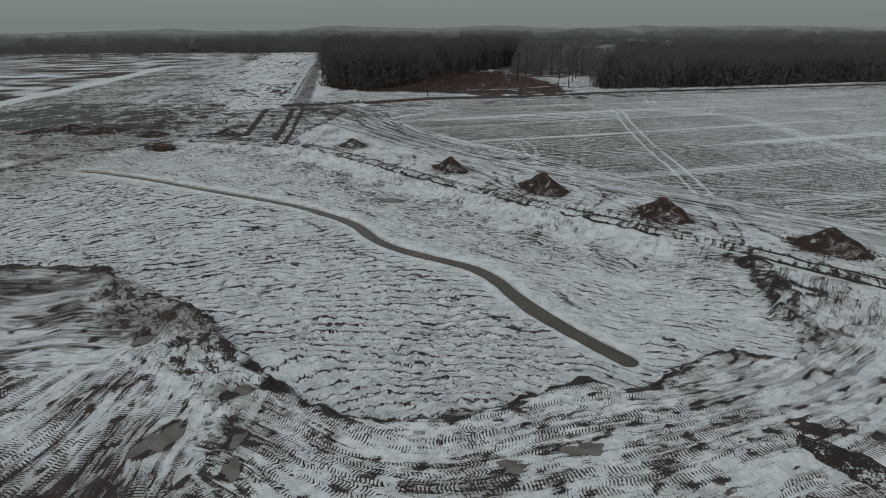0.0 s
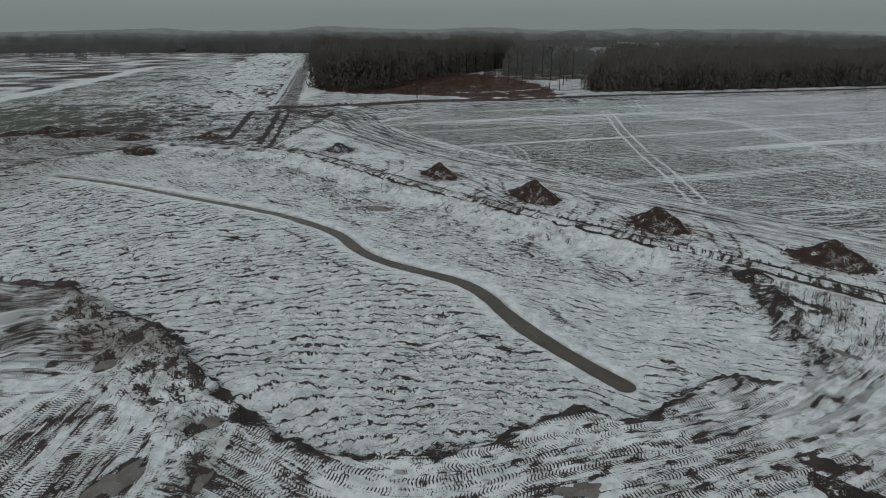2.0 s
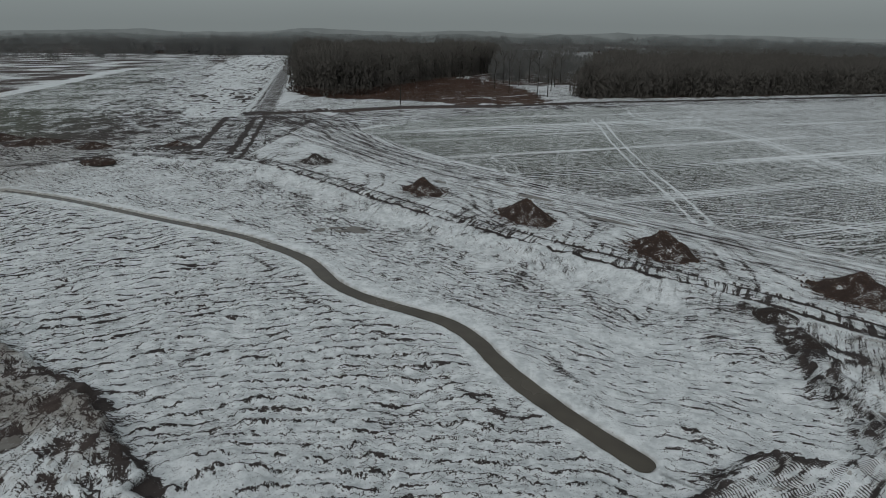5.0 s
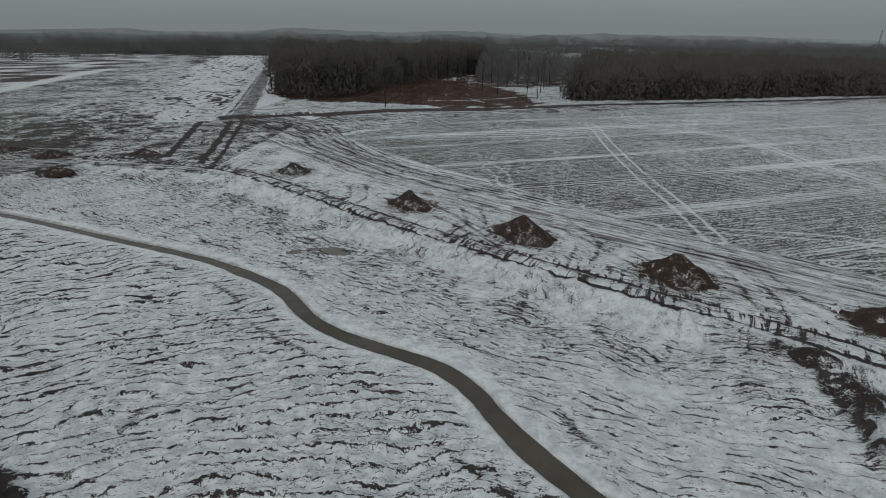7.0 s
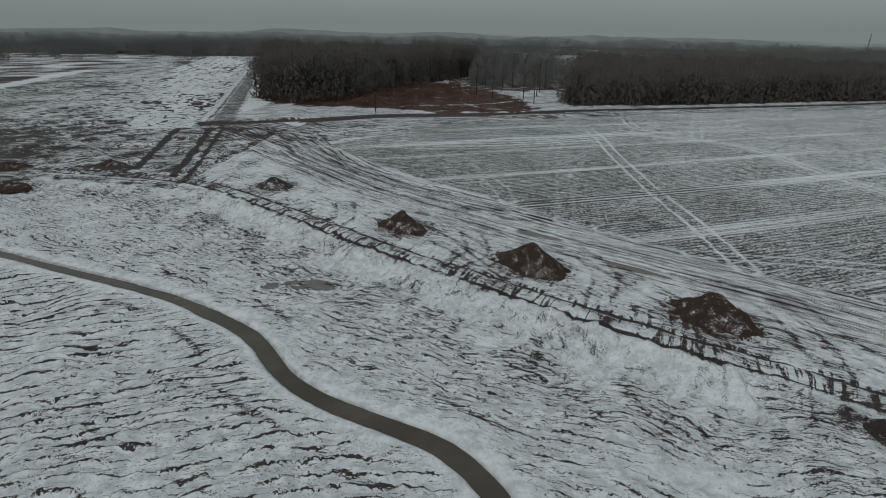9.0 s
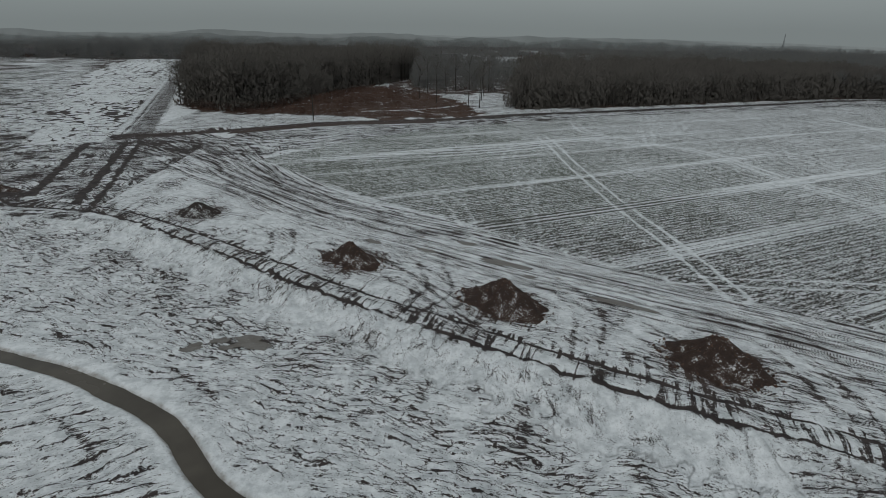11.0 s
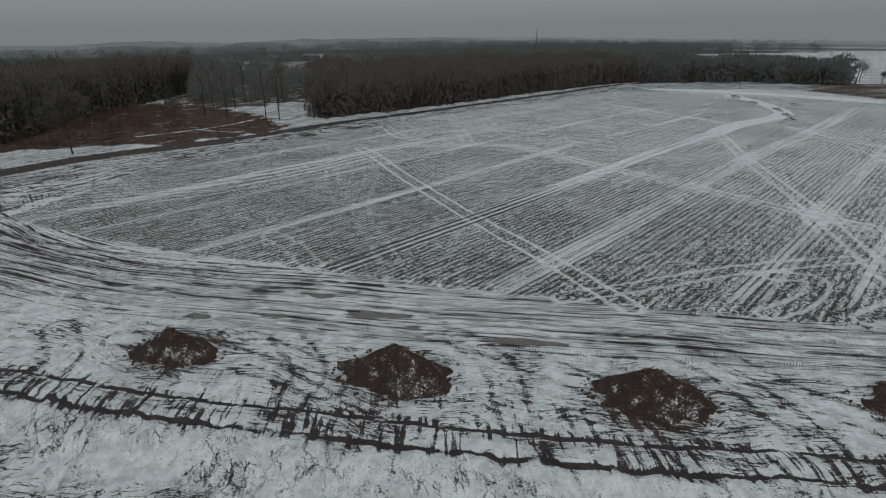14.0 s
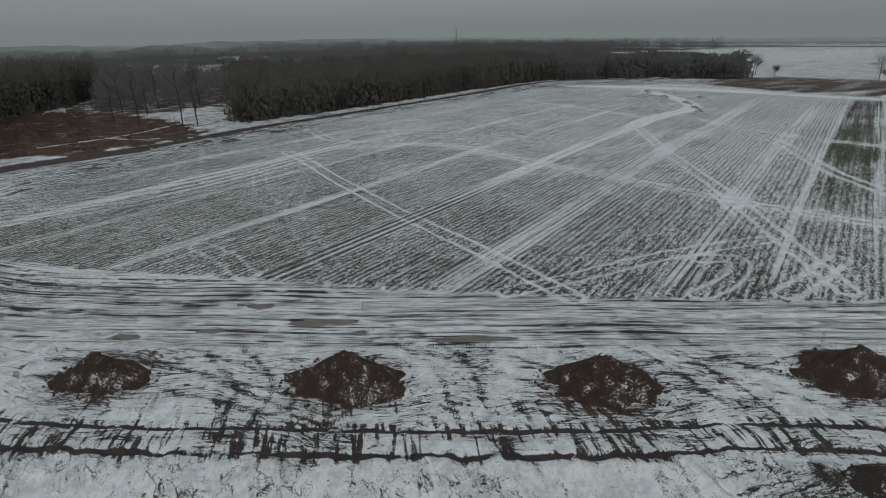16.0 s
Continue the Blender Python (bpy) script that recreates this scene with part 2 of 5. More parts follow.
def plain(name, a, b, scale=2.0, rough=0.85, spec=0.2, by="noise", soft=0.0):
    k = Kit(name)
    f = k.noise(k.coords.outputs["Object"], scale, 4, 0.6)
    if by == "island":
        f = k.add(k.mul(f, 0.4), k.mul(k.island(), 0.6))
    if by == "object":
        f = k.add(k.mul(f, 0.4), k.mul(k.rand(), 0.6))
    k.end(k.mix(k.span(f, 0.25, 0.75), a, b), rough, None if soft else f, 0.4, 0.02, spec)
    if soft:
        # fine twigs scatter light as a mass: their facets count for little
        m = k.t.nodes.new("ShaderNodeMixRGB")
        m.inputs[0].default_value, m.inputs[2].default_value = soft, (0, -0.15, 0.9, 1)
        k.t.links.new(k.t.nodes.new("ShaderNodeNewGeometry").outputs["Normal"], m.inputs[1])
        k.t.links.new(m.outputs[0], k.out.inputs["Normal"])
    return k.m


def ice_material():
    k = Kit("frozen_muddy_water")
    p = k.coords.outputs["Object"]
    n, f = k.noise(p, 0.9, 3), k.noise(p, 6.0, 3)
    col = k.mix(k.span(n, 0.35, 0.65), (0.105, 0.090, 0.076), (0.165, 0.155, 0.140))
    col = k.mix(k.mul(k.span(f, 0.55, 0.75), 0.4), col, (0.4, 0.42, 0.42))
    return k.end(col, k.span(n, 0.3, 0.7, 0.28, 0.5), f, 0.25, 0.02, 0.5)


def water_material():
    k = Kit("still_muddy_water")
    p = k.coords.outputs["Object"]
    n, f = k.noise(p, 0.25, 3), k.noise(p, 3.0, 3)
    col = k.mix(k.span(n, 0.3, 0.7), (0.055, 0.047, 0.036), (0.085, 0.074, 0.058))
    return k.end(col, k.span(n, 0.3, 0.7, 0.12, 0.3), f, 0.08, 0.01, 0.3)


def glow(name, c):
    """Dull grey emitted by the far hills, with distance haze put into the colour."""
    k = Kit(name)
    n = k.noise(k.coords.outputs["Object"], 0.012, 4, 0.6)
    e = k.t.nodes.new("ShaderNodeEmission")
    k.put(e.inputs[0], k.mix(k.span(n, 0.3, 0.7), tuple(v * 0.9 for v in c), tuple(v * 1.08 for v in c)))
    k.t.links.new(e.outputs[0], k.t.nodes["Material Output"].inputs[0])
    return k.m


GROUND, HEAP, RIDGE, ICE, WATER = ground_material(), soil_heap_material("spoil_with_snow_flecks", 1.085), soil_heap_material("snowed_over_spoil", 0.92), ice_material(), water_material()
MURK = soil_heap_material("dark_spoil", 1.04, 0.85)
# paler copy of TWIG: haze over the wood's far end put into the colour
PALE = plain("hazed_twigs", (0.15, 0.15, 0.144), (0.21, 0.21, 0.202), 0.12, 0.9, 0.1, soft=0.75)
DUSK = plain("dark_thicket", (0.070, 0.053, 0.045), (0.11, 0.082, 0.070), 0.12, 0.9, 0.1, soft=0.75)
BARK = plain("wet_bark", (0.036, 0.032, 0.028), (0.062, 0.055, 0.048), 3.0, 0.9, 0.2)
TWIG = plain("bare_twigs", (0.115, 0.107, 0.096), (0.165, 0.152, 0.136), 0.12, 0.9, 0.1, soft=0.75)
# twigs of the village trees, paled to stand in for haze
HAZE = plain("haze_paled_twigs", (0.15, 0.153, 0.15), (0.21, 0.213, 0.21), 0.12, 0.9, 0.1, soft=0.75)
INNER = plain("close_branching", (0.120, 0.111, 0.101), (0.160, 0.148, 0.134), 0.12, 0.95, 0.05, soft=0.75)
# inner branching of the distant trees, its colour lightened for haze
INNER_PALE = plain("hazed_branching", (0.15, 0.15, 0.144), (0.20, 0.20, 0.192), 0.12, 0.95, 0.05, soft=0.75)
SCRUB = plain("red_brown_scrub", (0.074, 0.046, 0.036), (0.122, 0.073, 0.055), 0.1, 0.9, 0.1, soft=0.75)
# far woods: haze painted in as a still paler base colour
HAZE_FAR = plain("far_haze_twigs", (0.14, 0.147, 0.148), (0.19, 0.198, 0.20), 0.03, 0.9, 0.1, soft=0.75)
CLOD = plain("damp_clods", (0.042, 0.028, 0.022), (0.105, 0.064, 0.046), 3.0, 0.9, 0.2, "island")
ROOF = plain("snowy_roof", (0.20, 0.21, 0.215), (0.36, 0.37, 0.375), 0.8, 0.8, 0.2)
TILE = plain("dark_roof", (0.05, 0.048, 0.05), (0.10, 0.095, 0.10), 0.8, 0.8, 0.2)
BRICK = plain("house_wall", (0.10, 0.07, 0.06), (0.20, 0.17, 0.15), 1.0, 0.85, 0.2, "object")
PANE = plain("dark_pane", (0.02, 0.022, 0.025), (0.03, 0.032, 0.035), 1.0, 0.15, 0.5)
STEEL = plain("grey_steel", (0.10, 0.105, 0.11), (0.14, 0.145, 0.15), 1.0, 0.6, 0.4)


# ---- numbers on the plane ----
TABLE = np.random.RandomState(7).permutation(2048)


def perlin(x, y, seed=0):
    x, y = x + 37.31 * seed + 0.37, y - 53.17 * seed + 0.71
    xi, yi = np.floor(x).astype(np.int64), np.floor(y).astype(np.int64)
    xf, yf = x - xi, y - yi

    def corner(i, j, dx, dy):
        a = TABLE[(TABLE[i & 2047] + j) & 2047] * (2 * np.pi / 2048)
        return np.cos(a) * dx + np.sin(a) * dy

    u, v = xf * xf * xf * (xf * (xf * 6 - 15) + 10), yf * yf * yf * (yf * (yf * 6 - 15) + 10)
    n0 = corner(xi, yi, xf, yf) * (1 - u) + corner(xi + 1, yi, xf - 1, yf) * u
    n1 = corner(xi, yi + 1, xf, yf - 1) * (1 - u) + corner(xi + 1, yi + 1, xf - 1, yf - 1) * u
    return (n0 * (1 - v) + n1 * v) * 1.5


def fbm(x, y, octaves=3, seed=0):
    r, a = 0, 1.0
    for o in range(octaves):
        r = r + a * perlin(x * 2 ** o, y * 2 ** o, seed + o)
        a *= 0.5
    return r


def step(lo, hi, v):
    t = np.clip((v - lo) / (hi - lo), 0, 1)
    return t * t * (3 - 2 * t)


def smooth(pts, n=6):
    """A rounded line through pts."""
    p = [Vector(a) for a in pts]
    p = [2 * p[0] - p[1]] + p + [2 * p[-1] - p[-2]]
    out = []
    for a, b, c, d in zip(p, p[1:], p[2:], p[3:]):
        for i in range(n):
            t = i / n
            out.append(0.5 * ((2 * b) + (c - a) * t + (2 * a - 5 * b + 4 * c - d) * t * t + (3 * b - a - 3 * c + d) * t ** 3))
    return np.array([tuple(v) for v in out] + [tuple(p[-2])])


def ribbon(x, y, pts, endless=True):
    """How far along pts, and how far to its left, each place lies."""
    best = np.full(x.shape, 1e12)
    along, side = np.zeros_like(x), np.zeros_like(x)
    s = 0.0
    last = len(pts) - 2
    for i in range(len(pts) - 1):
        (ax, ay), (bx, by) = pts[i], pts[i + 1]
        l = math.hypot(bx - ax, by - ay)
        dx, dy = (bx - ax) / l, (by - ay) / l
        t = (x - ax) * dx + (y - ay) * dy
        tc = np.clip(t, -1e9 if i == 0 and endless else 0, 1e9 if i == last and endless else l)
        d2 = (x - ax - tc * dx) ** 2 + (y - ay - tc * dy) ** 2
        m = d2 < best
        best = np.where(m, d2, best)
        along = np.where(m, s + tc, along)
        side = np.where(m, np.sign((y - ay) * dx - (x - ax) * dy) * np.sqrt(d2), side)
        s += l
    return along, side


def inside(x, y, poly):
    r = np.zeros(x.shape, bool)
    for (ax, ay), (bx, by) in zip(poly, poly[1:] + poly[:1]):
        if ay != by:
            r ^= ((ay > y) != (by > y)) & (x < (bx - ax) * (y - ay) / (by - ay) + ax)
    return r


def edge(x, y, poly):
    """Distance to the outline of poly, positive inside."""
    pts = np.array(poly + poly[:1], float)
    _, d = ribbon(x, y, pts, False)
    return np.where(inside(x, y, poly), np.abs(d), -np.abs(d))


# ---- the plan ----
RIM = [(-75, -31), (-45.5, -31.9), (-37, -31.4), (-32.5, -34.5), (-26.4, -37.6), (-21.4, -42.5), (-19.1, -44.9), (-16.2, -46.6), (-14, -47.9), (-11.7, -48.4), (-9.6, -48.1),
       (-7.5, -47.6), (-4, -45.6), (-0.5, -43.4), (1.1, -44.8), (2.9, -43.6), (4.6, -41.6), (7, -39.8), (8.9, -40), (11.1, -40.7), (12.6, -39.1), (13.6, -36.7), (13, -34),
       (13.6, -30.9), (14.5, -25.6), (10.6, -19.8), (1.1, -12.9), (-8.1, -6), (-20.5, 5), (-35.5, 17), (-61.2, 22.4), (-66, 17.4), (-71, 9.4), (-75, 2)]
STREAM = smooth([(2.2, -39.5), (1.2, -38.4), (-0.9, -36.0), (-2.9, -33.4), (-4.5, -30.8), (-5.8, -28.3), (-7.8, -25.9), (-10.6, -24.3), (-14.5, -22.2), (-17.3, -19.8), (-19.6, -16.6), (-21.4, -14.6), (-24.0, -12.7),
                 (-28.2, -10.0), (-33.5, -7.6), (-39.4, -5.3), (-46, -2.6), (-54.3, 0.7), (-61, 2.8), (-66.4, 4.1)])
RAIL = smooth([(-70, 27), (-52, 25), (-39, 21.2), (-24, 9.7), (-14, 0.9), (-6.9, -4.7), (1, -10.9), (8.2, -16.2), (13.5, -19.6), (20, -25), (30, -33), (50, -50)])
BELT = smooth([(-66, 86), (-56, 66), (-44, 52), (-37, 43), (-19, 21.5), (-5, 9.6), (8, -0.6), (20, -9.7), (31, -17.6), (60, -38), (110, -72)])
ROAD = np.array([(-52.4, 50.0), (-146.2, 361.0), (-240.0, 672.0)])
FENCE = smooth([(-150, 46), (-57, 69.5), (-26, 85.5), (4.2, 93), (21.3, 101.4), (66, 116.5), (117, 134), (142.5, 143.7), (168, 144.3), (200, 120), (230, 80)])
CROP = [(-30, 47), (-20, 34), (-10.5, 23.5), (-2.2, 15.2), (6.8, 5.6), (16.1, -3.1), (25, -10.8), (33, -17.2), (60, -37), (150, -80), (260, 10), (168, 66), (150, 98), (138, 128), (66, 106), (22, 90), (-2, 76), (-18, 62)]
WOOD_A = [(-66, 118), (-52, 109), (-43, 116), (-38, 138), (-31, 158), (-18, 186), (0, 222), (0, 300), (-120, 300)]
WOOD_B = [(24, 114.5), (52, 119.5), (102, 137.5), (146, 150), (166, 152), (200, 200), (190, 270), (60, 280), (42, 200), (30, 140)]
WOOD_C = [(166, 150), (186, 138), (203, 127), (216, 104), (223, 100), (240, 118), (262, 170), (240, 230), (196, 220)]
SCRUBLAND = [(-65, 112), (-47, 101.5), (-30, 101.5), (-19, 96.5), (-12, 92), (11, 99), (12.5, 106), (10, 130), (4, 153), (-10, 176), (-20, 184), (-36, 156), (-44, 124), (-60, 124)]
EAST = [(184, 92), (178, 57), (182, 37), (190, 8), (200, -30), (262, -30), (250, 20), (239, 57), (241, 88), (225, 104), (205, 104)]
PUDDLES = ((0.3, 3.9, 2.3, 0.55, -37), (7.5, -4.4, 2.4, 0.42, -37), (1.8, 0.9, 0.7, 0.3, -37), (-2.3, 9.0, 0.9, 0.5, -37), (-11, 10, 0.9, 0.4, -37), (-6.1, 7.3, 1.0, 0.4, -30),
           (-21.3, -50.6, 0.75, 1.35, -20), (-17, -52.2, 0.45, 0.75, 10), (-1.6, -49.2, 0.95, 0.5, 15), (-4.8, -50.7, 0.65, 0.4, 0), (-19, -46.3, 0.55, 0.5, 0), (-17.6, -50.3, 0.35, 0.6, -20),
           (15.5, -36.5, 0.8, 0.3, -40), (-27.5, -41.8, 0.55, 0.7, 0))
POOL = ((-18.2, -7.1, 1.5, 0.72, -18), (-20.3, -6.7, 0.6, 0.4, 20), (-21.8, -7.5, 0.65, 0.5, 10), (-19.5, -7.6, 0.7, 0.3, 5))


def place(x, y):
    """Where a spot of the plan lies: widened towards the yard, shortened beyond the fields, to fit the camera's view.
    """
    k = 0.075 - 0.055 * step(-20, 50, y) - 0.02 * step(50, 95, y)
    x = x * (1 + k * np.exp(-(x / np.where(x < 0, 90.0, 45.0)) ** 2))
    r = np.hypot(x + 8, y + 45)
    f = 1 - 0.15 * np.maximum(0, r - 110) / r
    return (x + 8) * f - 8, (y + 45) * f - 45


def fall(x, y):
    """How far the land drops beyond the fields, most to the east, to fit the horizon in the camera's view."""
    d = np.maximum(0, np.hypot(x + 8, y + 45) - 220)
    east = step(65, 28, np.degrees(np.arctan2(y + 45, x + 8)))
    return -(0.0155 + 0.010 * east) * d * d / (d + 80)


def axis(lo, a, b, hi, fine, grow, mid_lo, mid_hi):
    """Lines that lie close together from a to b and spread out towards lo and hi."""
    core = list(np.arange(a, b, fine))
    for sign, mid, far in ((1, mid_hi, hi), (-1, mid_lo, lo)):
        v, d = core[-1] if sign > 0 else core[0], fine
        side = []
        while (far - v) * sign > 0:
            d *= 1 + (grow if (mid - v) * sign > 0 else 0.07)
            v += sign * d
            side.append(v)
        core = core + side if sign > 0 else side[::-1] + core
    return np.array(core)


def lay_ground():
    gx = axis(-4200, -36, 22, 4200, 0.19, 0.0058, -150, 170)
    gy = axis(-4200, -54.5, 6, 4200, 0.19, 0.0058, -58, 160)
    x, y = np.meshgrid(gx, gy)
    near = (np.abs(x) < 420) & (y > -120) & (y < 450)
    # rim of the dug basin, roughened
    wx, wy = x + 0.5 * fbm(x * 0.7, y * 0.7, 2, 3), y + 0.5 * fbm(x * 0.7, y * 0.7, 2, 5)
    rim = edge(wx, wy, RIM)
    rail_s, rail_d = ribbon(x, y, RAIL)
    belt_s, belt_d = ribbon(x, y, BELT)
    st_s, st_d = ribbon(x, y, STREAM, False)
    st_d = np.abs(st_d)
    road_s, road_d = ribbon(x, y, ROAD)
    fen_s, fen_d = ribbon(x, y, FENCE)
    basin = rim > 0
    south_of_stream = ribbon(x, y, STREAM)[1] > 0
    # --- coordinates along and across the grain of each piece of ground
    w1, w2 = fbm(x / 9, y / 9, 2, 11), fbm(x / 9, y / 9, 2, 17)
    al, ac = np.arctan2(x + 8, y + 64) * 40 + 0.9 * w1, np.hypot(x + 8, y + 64) + 0.9 * w2
    c, s = math.cos(radians(-22)), math.sin(radians(-22))
    north = basin & ~south_of_stream
    al, ac = np.where(north, x * c + y * s + w1, al), np.where(north, y * c - x * s + 0.9 * w2, ac)
    slope = basin & (rail_d < 0) & (rail_d > -5.5 + 1.5 * w1 + 1.2 * perlin(x * 0.9, y * 0.9, 19)) & north & (x < 9)
    al, ac = np.where(slope, rail_d * 1.2 + 0.3 * rail_s, al), np.where(slope, (rail_s + 0.45 * rail_d) * 0.46, ac)
    heapland = ~basin & (rail_d > -2.5) & (belt_d < -4.6)
    al, ac = np.where(heapland, rail_s, al), np.where(heapland, rail_d + 1.2 * w1, ac)
    onbelt = ~basin & (belt_d >= -4.6) & (belt_d < 30) & (belt_s > 14)
    spread = 1 + 1.6 * step(75, 25, belt_s)
    bd = belt_d / spread + 0.35 * perlin(belt_s / 14, belt_d / 9, 23)
    al, ac = np.where(onbelt, belt_s, al), np.where(onbelt, bd, ac)
    # the work yard south of the rim
    yard = ~basin & (rail_d <= -2.5) & (y < 30)
    fan = np.hypot(x + 26, y + 33)
    turn = np.arctan2(x + 26, -(y + 33))
    rag = 0.9 * perlin(x * 1.1, y * 1.1, 29)
    left = yard & (x < -19.5 + 1.5 * w1 + rag) & (y < -30)
    arc_s, arc_d = ribbon(x, y, smooth([(-24, -47), (-17.9, -47.8), (-12.4, -50), (-7.2, -50.6), (0.2, -48.2), (9.3, -43.6), (17.2, -37.7), (22.4, -29.2), (30, -18)]))
    al, ac = np.where(yard, arc_s, al), np.where(yard, arc_d + 0.5 * w2, ac)
    al, ac = np.where(left, fan, al), np.where(left, turn * 13 + 0.6 * w1, ac)
    west = left & (x < -29.5 + 2 * w2 + rag) & (y > -46 + rag)
    al, ac = np.where(west, x * 0.97 + y * 0.2, al), np.where(west, y - 0.25 * x + 1.5 * w1, ac)
    run, lane = al.copy(), ac + 0.14 * perlin(al / 9, ac / 5, 53)
    al, ac = np.where(onbelt, belt_s * 0.10, al), np.where(onbelt, bd * 1.5, ac)
    al, ac = np.where(yard, al * 0.55, al), np.where(yard, ac * 1.15, ac)
    al = np.where(heapland, al * 0.7, al)
    # --- amounts
    soil, streak, tread, crop, band, green, brown, swath = (np.zeros_like(x) for _ in range(8))
    coarse, patch = fbm(x / 4, y / 4, 3, 31), fbm(x / 16, y / 16, 2, 37)
    streak = np.where(basin, 0.79 + 0.15 * coarse + 0.2 * patch, 0.6)
    streak = np.where(slope, 0.20 + 0.12 * coarse, streak)
    streak = np.where(north & ~slope, (0.70 + 0.22 * coarse) * (0.50 + 0.50 * step(-4, -10, rail_d)), streak)
    soil += (0.21 + 0.10 * coarse + 0.13 * perlin(rail_s / 0.6, rail_d / 1.3, 175)) * north * step(-12, -7, rail_d) * step(-0.4, -2.0, rail_d)
    soil += np.where(basin & ~slope, 0.10 * coarse, 0)
    streak = np.where(basin & (x > -6), streak * (1 - 0.25 * step(-6, 6, x)), streak)
    bank = step(2.1, 0.9, st_d + 0.3 * coarse) * basin
    streak = streak * (1 - 0.75 * bank)
    # a trodden line on both banks of the stream
    soil += 0.42 * step(0.36, 0.1, np.abs(st_d - 3.3 - 0.9 * w1)) * step(-0.15, 0.3, perlin(st_s / 5, st_d * 0 + 2, 41)) * basin * (st_s < 75)
    # dark cut face along the rim, heavier to the south
    face = step(0.75, 0.15, np.abs(rim - 0.1 + 0.25 * coarse))
    heavy = np.where(y < -36, 1.0 - 0.55 * step(11.5, 12.5, x), 0.45) * (0.45 + 0.55 * step(-0.4, 0.2, perlin(x / 3.2, y / 3.2, 43) + 0.2))
    soil += 0.85 * face * heavy * step(-1.5, -4.0, rail_d)
    # yard: wheel tracks with cleats
    def lanes(d, seed, gauge, width):
        cell = np.floor(d / gauge)
        off = d / gauge - cell - 0.5
        return step(width, width * 0.7, np.abs(off)), perlin(cell * 1.7 + 0.5, run / 9 + cell, seed + 1)
    ln, lr = lanes(lane, 51, 0.58, 0.47)
    yard_on = yard & (y < 10)
    tread = np.where(yard_on, ln * step(-0.5, 0.0, lr + 0.5 * perlin(run / 2.6, lane / 0.8, 55)) * 1.0, tread)
    dash = perlin(run / 0.9, lane / 0.42, 57) + 0.5 * perlin(run / 2.2, lane / 0.9, 59)
    soil += np.where(yard_on, -0.02 + 0.10 * step(-8, -18, x) + 0.22 * np.clip(coarse, -0.4, 1) + 0.50 * step(0.44, 0.56, dash + 0.25 * coarse) * (x < 12) + 0.20 * step(0.72, 0.95, ln) * step(0.15, 0.4, lr), 0)
    streak = np.where(yard_on, 0.26 + 0.2 * coarse, streak)
    soil += np.where(left, 0.14 + 0.20 * patch, 0)
    brown += np.where(left | (yard & (y < -44) & (x > 8)), 0.12 + 0.2 * coarse, 0.0)
    soil += np.where(yard & (x >= 12), 0.9 * step(0.5, 0.8, dash), 0)
    # furrows ploughed across the basin floor
    plough = np.where(basin & ~slope, np.where(north, 0.62 + 0.5 * coarse, 0.98 + 0.35 * coarse), 0.0) * (1 - bank) * step(0.2, 1.2, rim)
    plough *= np.where(north & ~slope, 0.55 + 0.45 * step(-5, -11, rail_d), 1.0)
    # cracked blocks of frozen soil along the south-western rim
    fu, fv = x * 0.80 - y * 0.60 + 0.5 * w1, x * 0.60 + y * 0.80 + 0.5 * w2
    ci, cj = np.floor(fu / 1.0).astype(np.int64), np.floor(fv / 0.62 + 0.5 * (np.floor(fu / 1.0) % 2)).astype(np.int64)
    block = TABLE[(TABLE[ci & 2047] + cj) & 2047] / 2048.0
    blocky = yard * step(-4.6, -2.6, rim + 0.9 * coarse) * step(-17, -19, x) * step(-36, -34, x)
    blocky = np.maximum(blocky, step(2.6, 1.5, np.hypot((x + 22.5) * 0.45, y + 43.5) + 0.5 * coarse) * yard)
    soil = soil * (1 - 0.6 * blocky) + blocky * np.where(block < 0.24, 0.36, -0.12)
    tread, streak = tread * (1 - 0.6 * blocky), streak * (1 - blocky) + 0.5 * blocky
    al, ac = np.where(blocky > 0.3, fu * 1.2, al), np.where(blocky > 0.3, fv * 0.75, ac)
    calm = yard & (x > 14) & (y > -42)
    tread = np.where(calm, tread * 0.75, tread)
    soil = np.where(calm, soil * 0.55, soil)
    # rails left by a tracked digger, with rungs between them
    runs = step(122, 112, rail_s)
    wav = 0.25 * perlin(rail_s / 6, rail_s * 0, 61)
    railed = runs * step(-70, -55, x) * step(-0.4, 0.1, rail_s)
    streak = np.where(heapland, 0.32 + 0.25 * coarse, streak)
    soil += np.where(heapland, 0.10 + 0.14 * coarse + 0.10 * perlin(x * 1.4, y * 1.4, 221), 0)
    # haul belt: ruts, wheel tracks, churned mud
    belt = onbelt & (bd < 5.4)
    for off, wd, dark, from_s, to_s in ((4.3, 0.14, 0.8, 60, 118), (3.55, 0.20, 0.95, 56, 150), (2.75, 0.16, 0.9, 60, 130), (1.95, 0.12, 0.7, 66, 140), (1.1, 0.25, 0.55, 74, 150),
                                        (0.2, 0.12, 0.6, 50, 170), (-0.8, 0.15, 0.55, 40, 170), (-1.7, 0.12, 0.7, 60, 160), (-2.6, 0.15, 0.6, 50, 170), (-3.4, 0.12, 0.7, 40, 150), (-4.1, 0.14, 0.6, 56, 170)):
        live = step(from_s - 6, from_s + 6, belt_s) * step(to_s + 10, to_s - 10, belt_s) * (0.65 + 0.5 * perlin(belt_s / 5, belt_s * 0 + off, 71))
        soil += belt * dark * 0.35 * live * step(wd * 0.8 + 0.12, wd * 0.5, np.abs(bd - off))
    ln, lr = lanes(lane, 75, 0.58, 0.45)
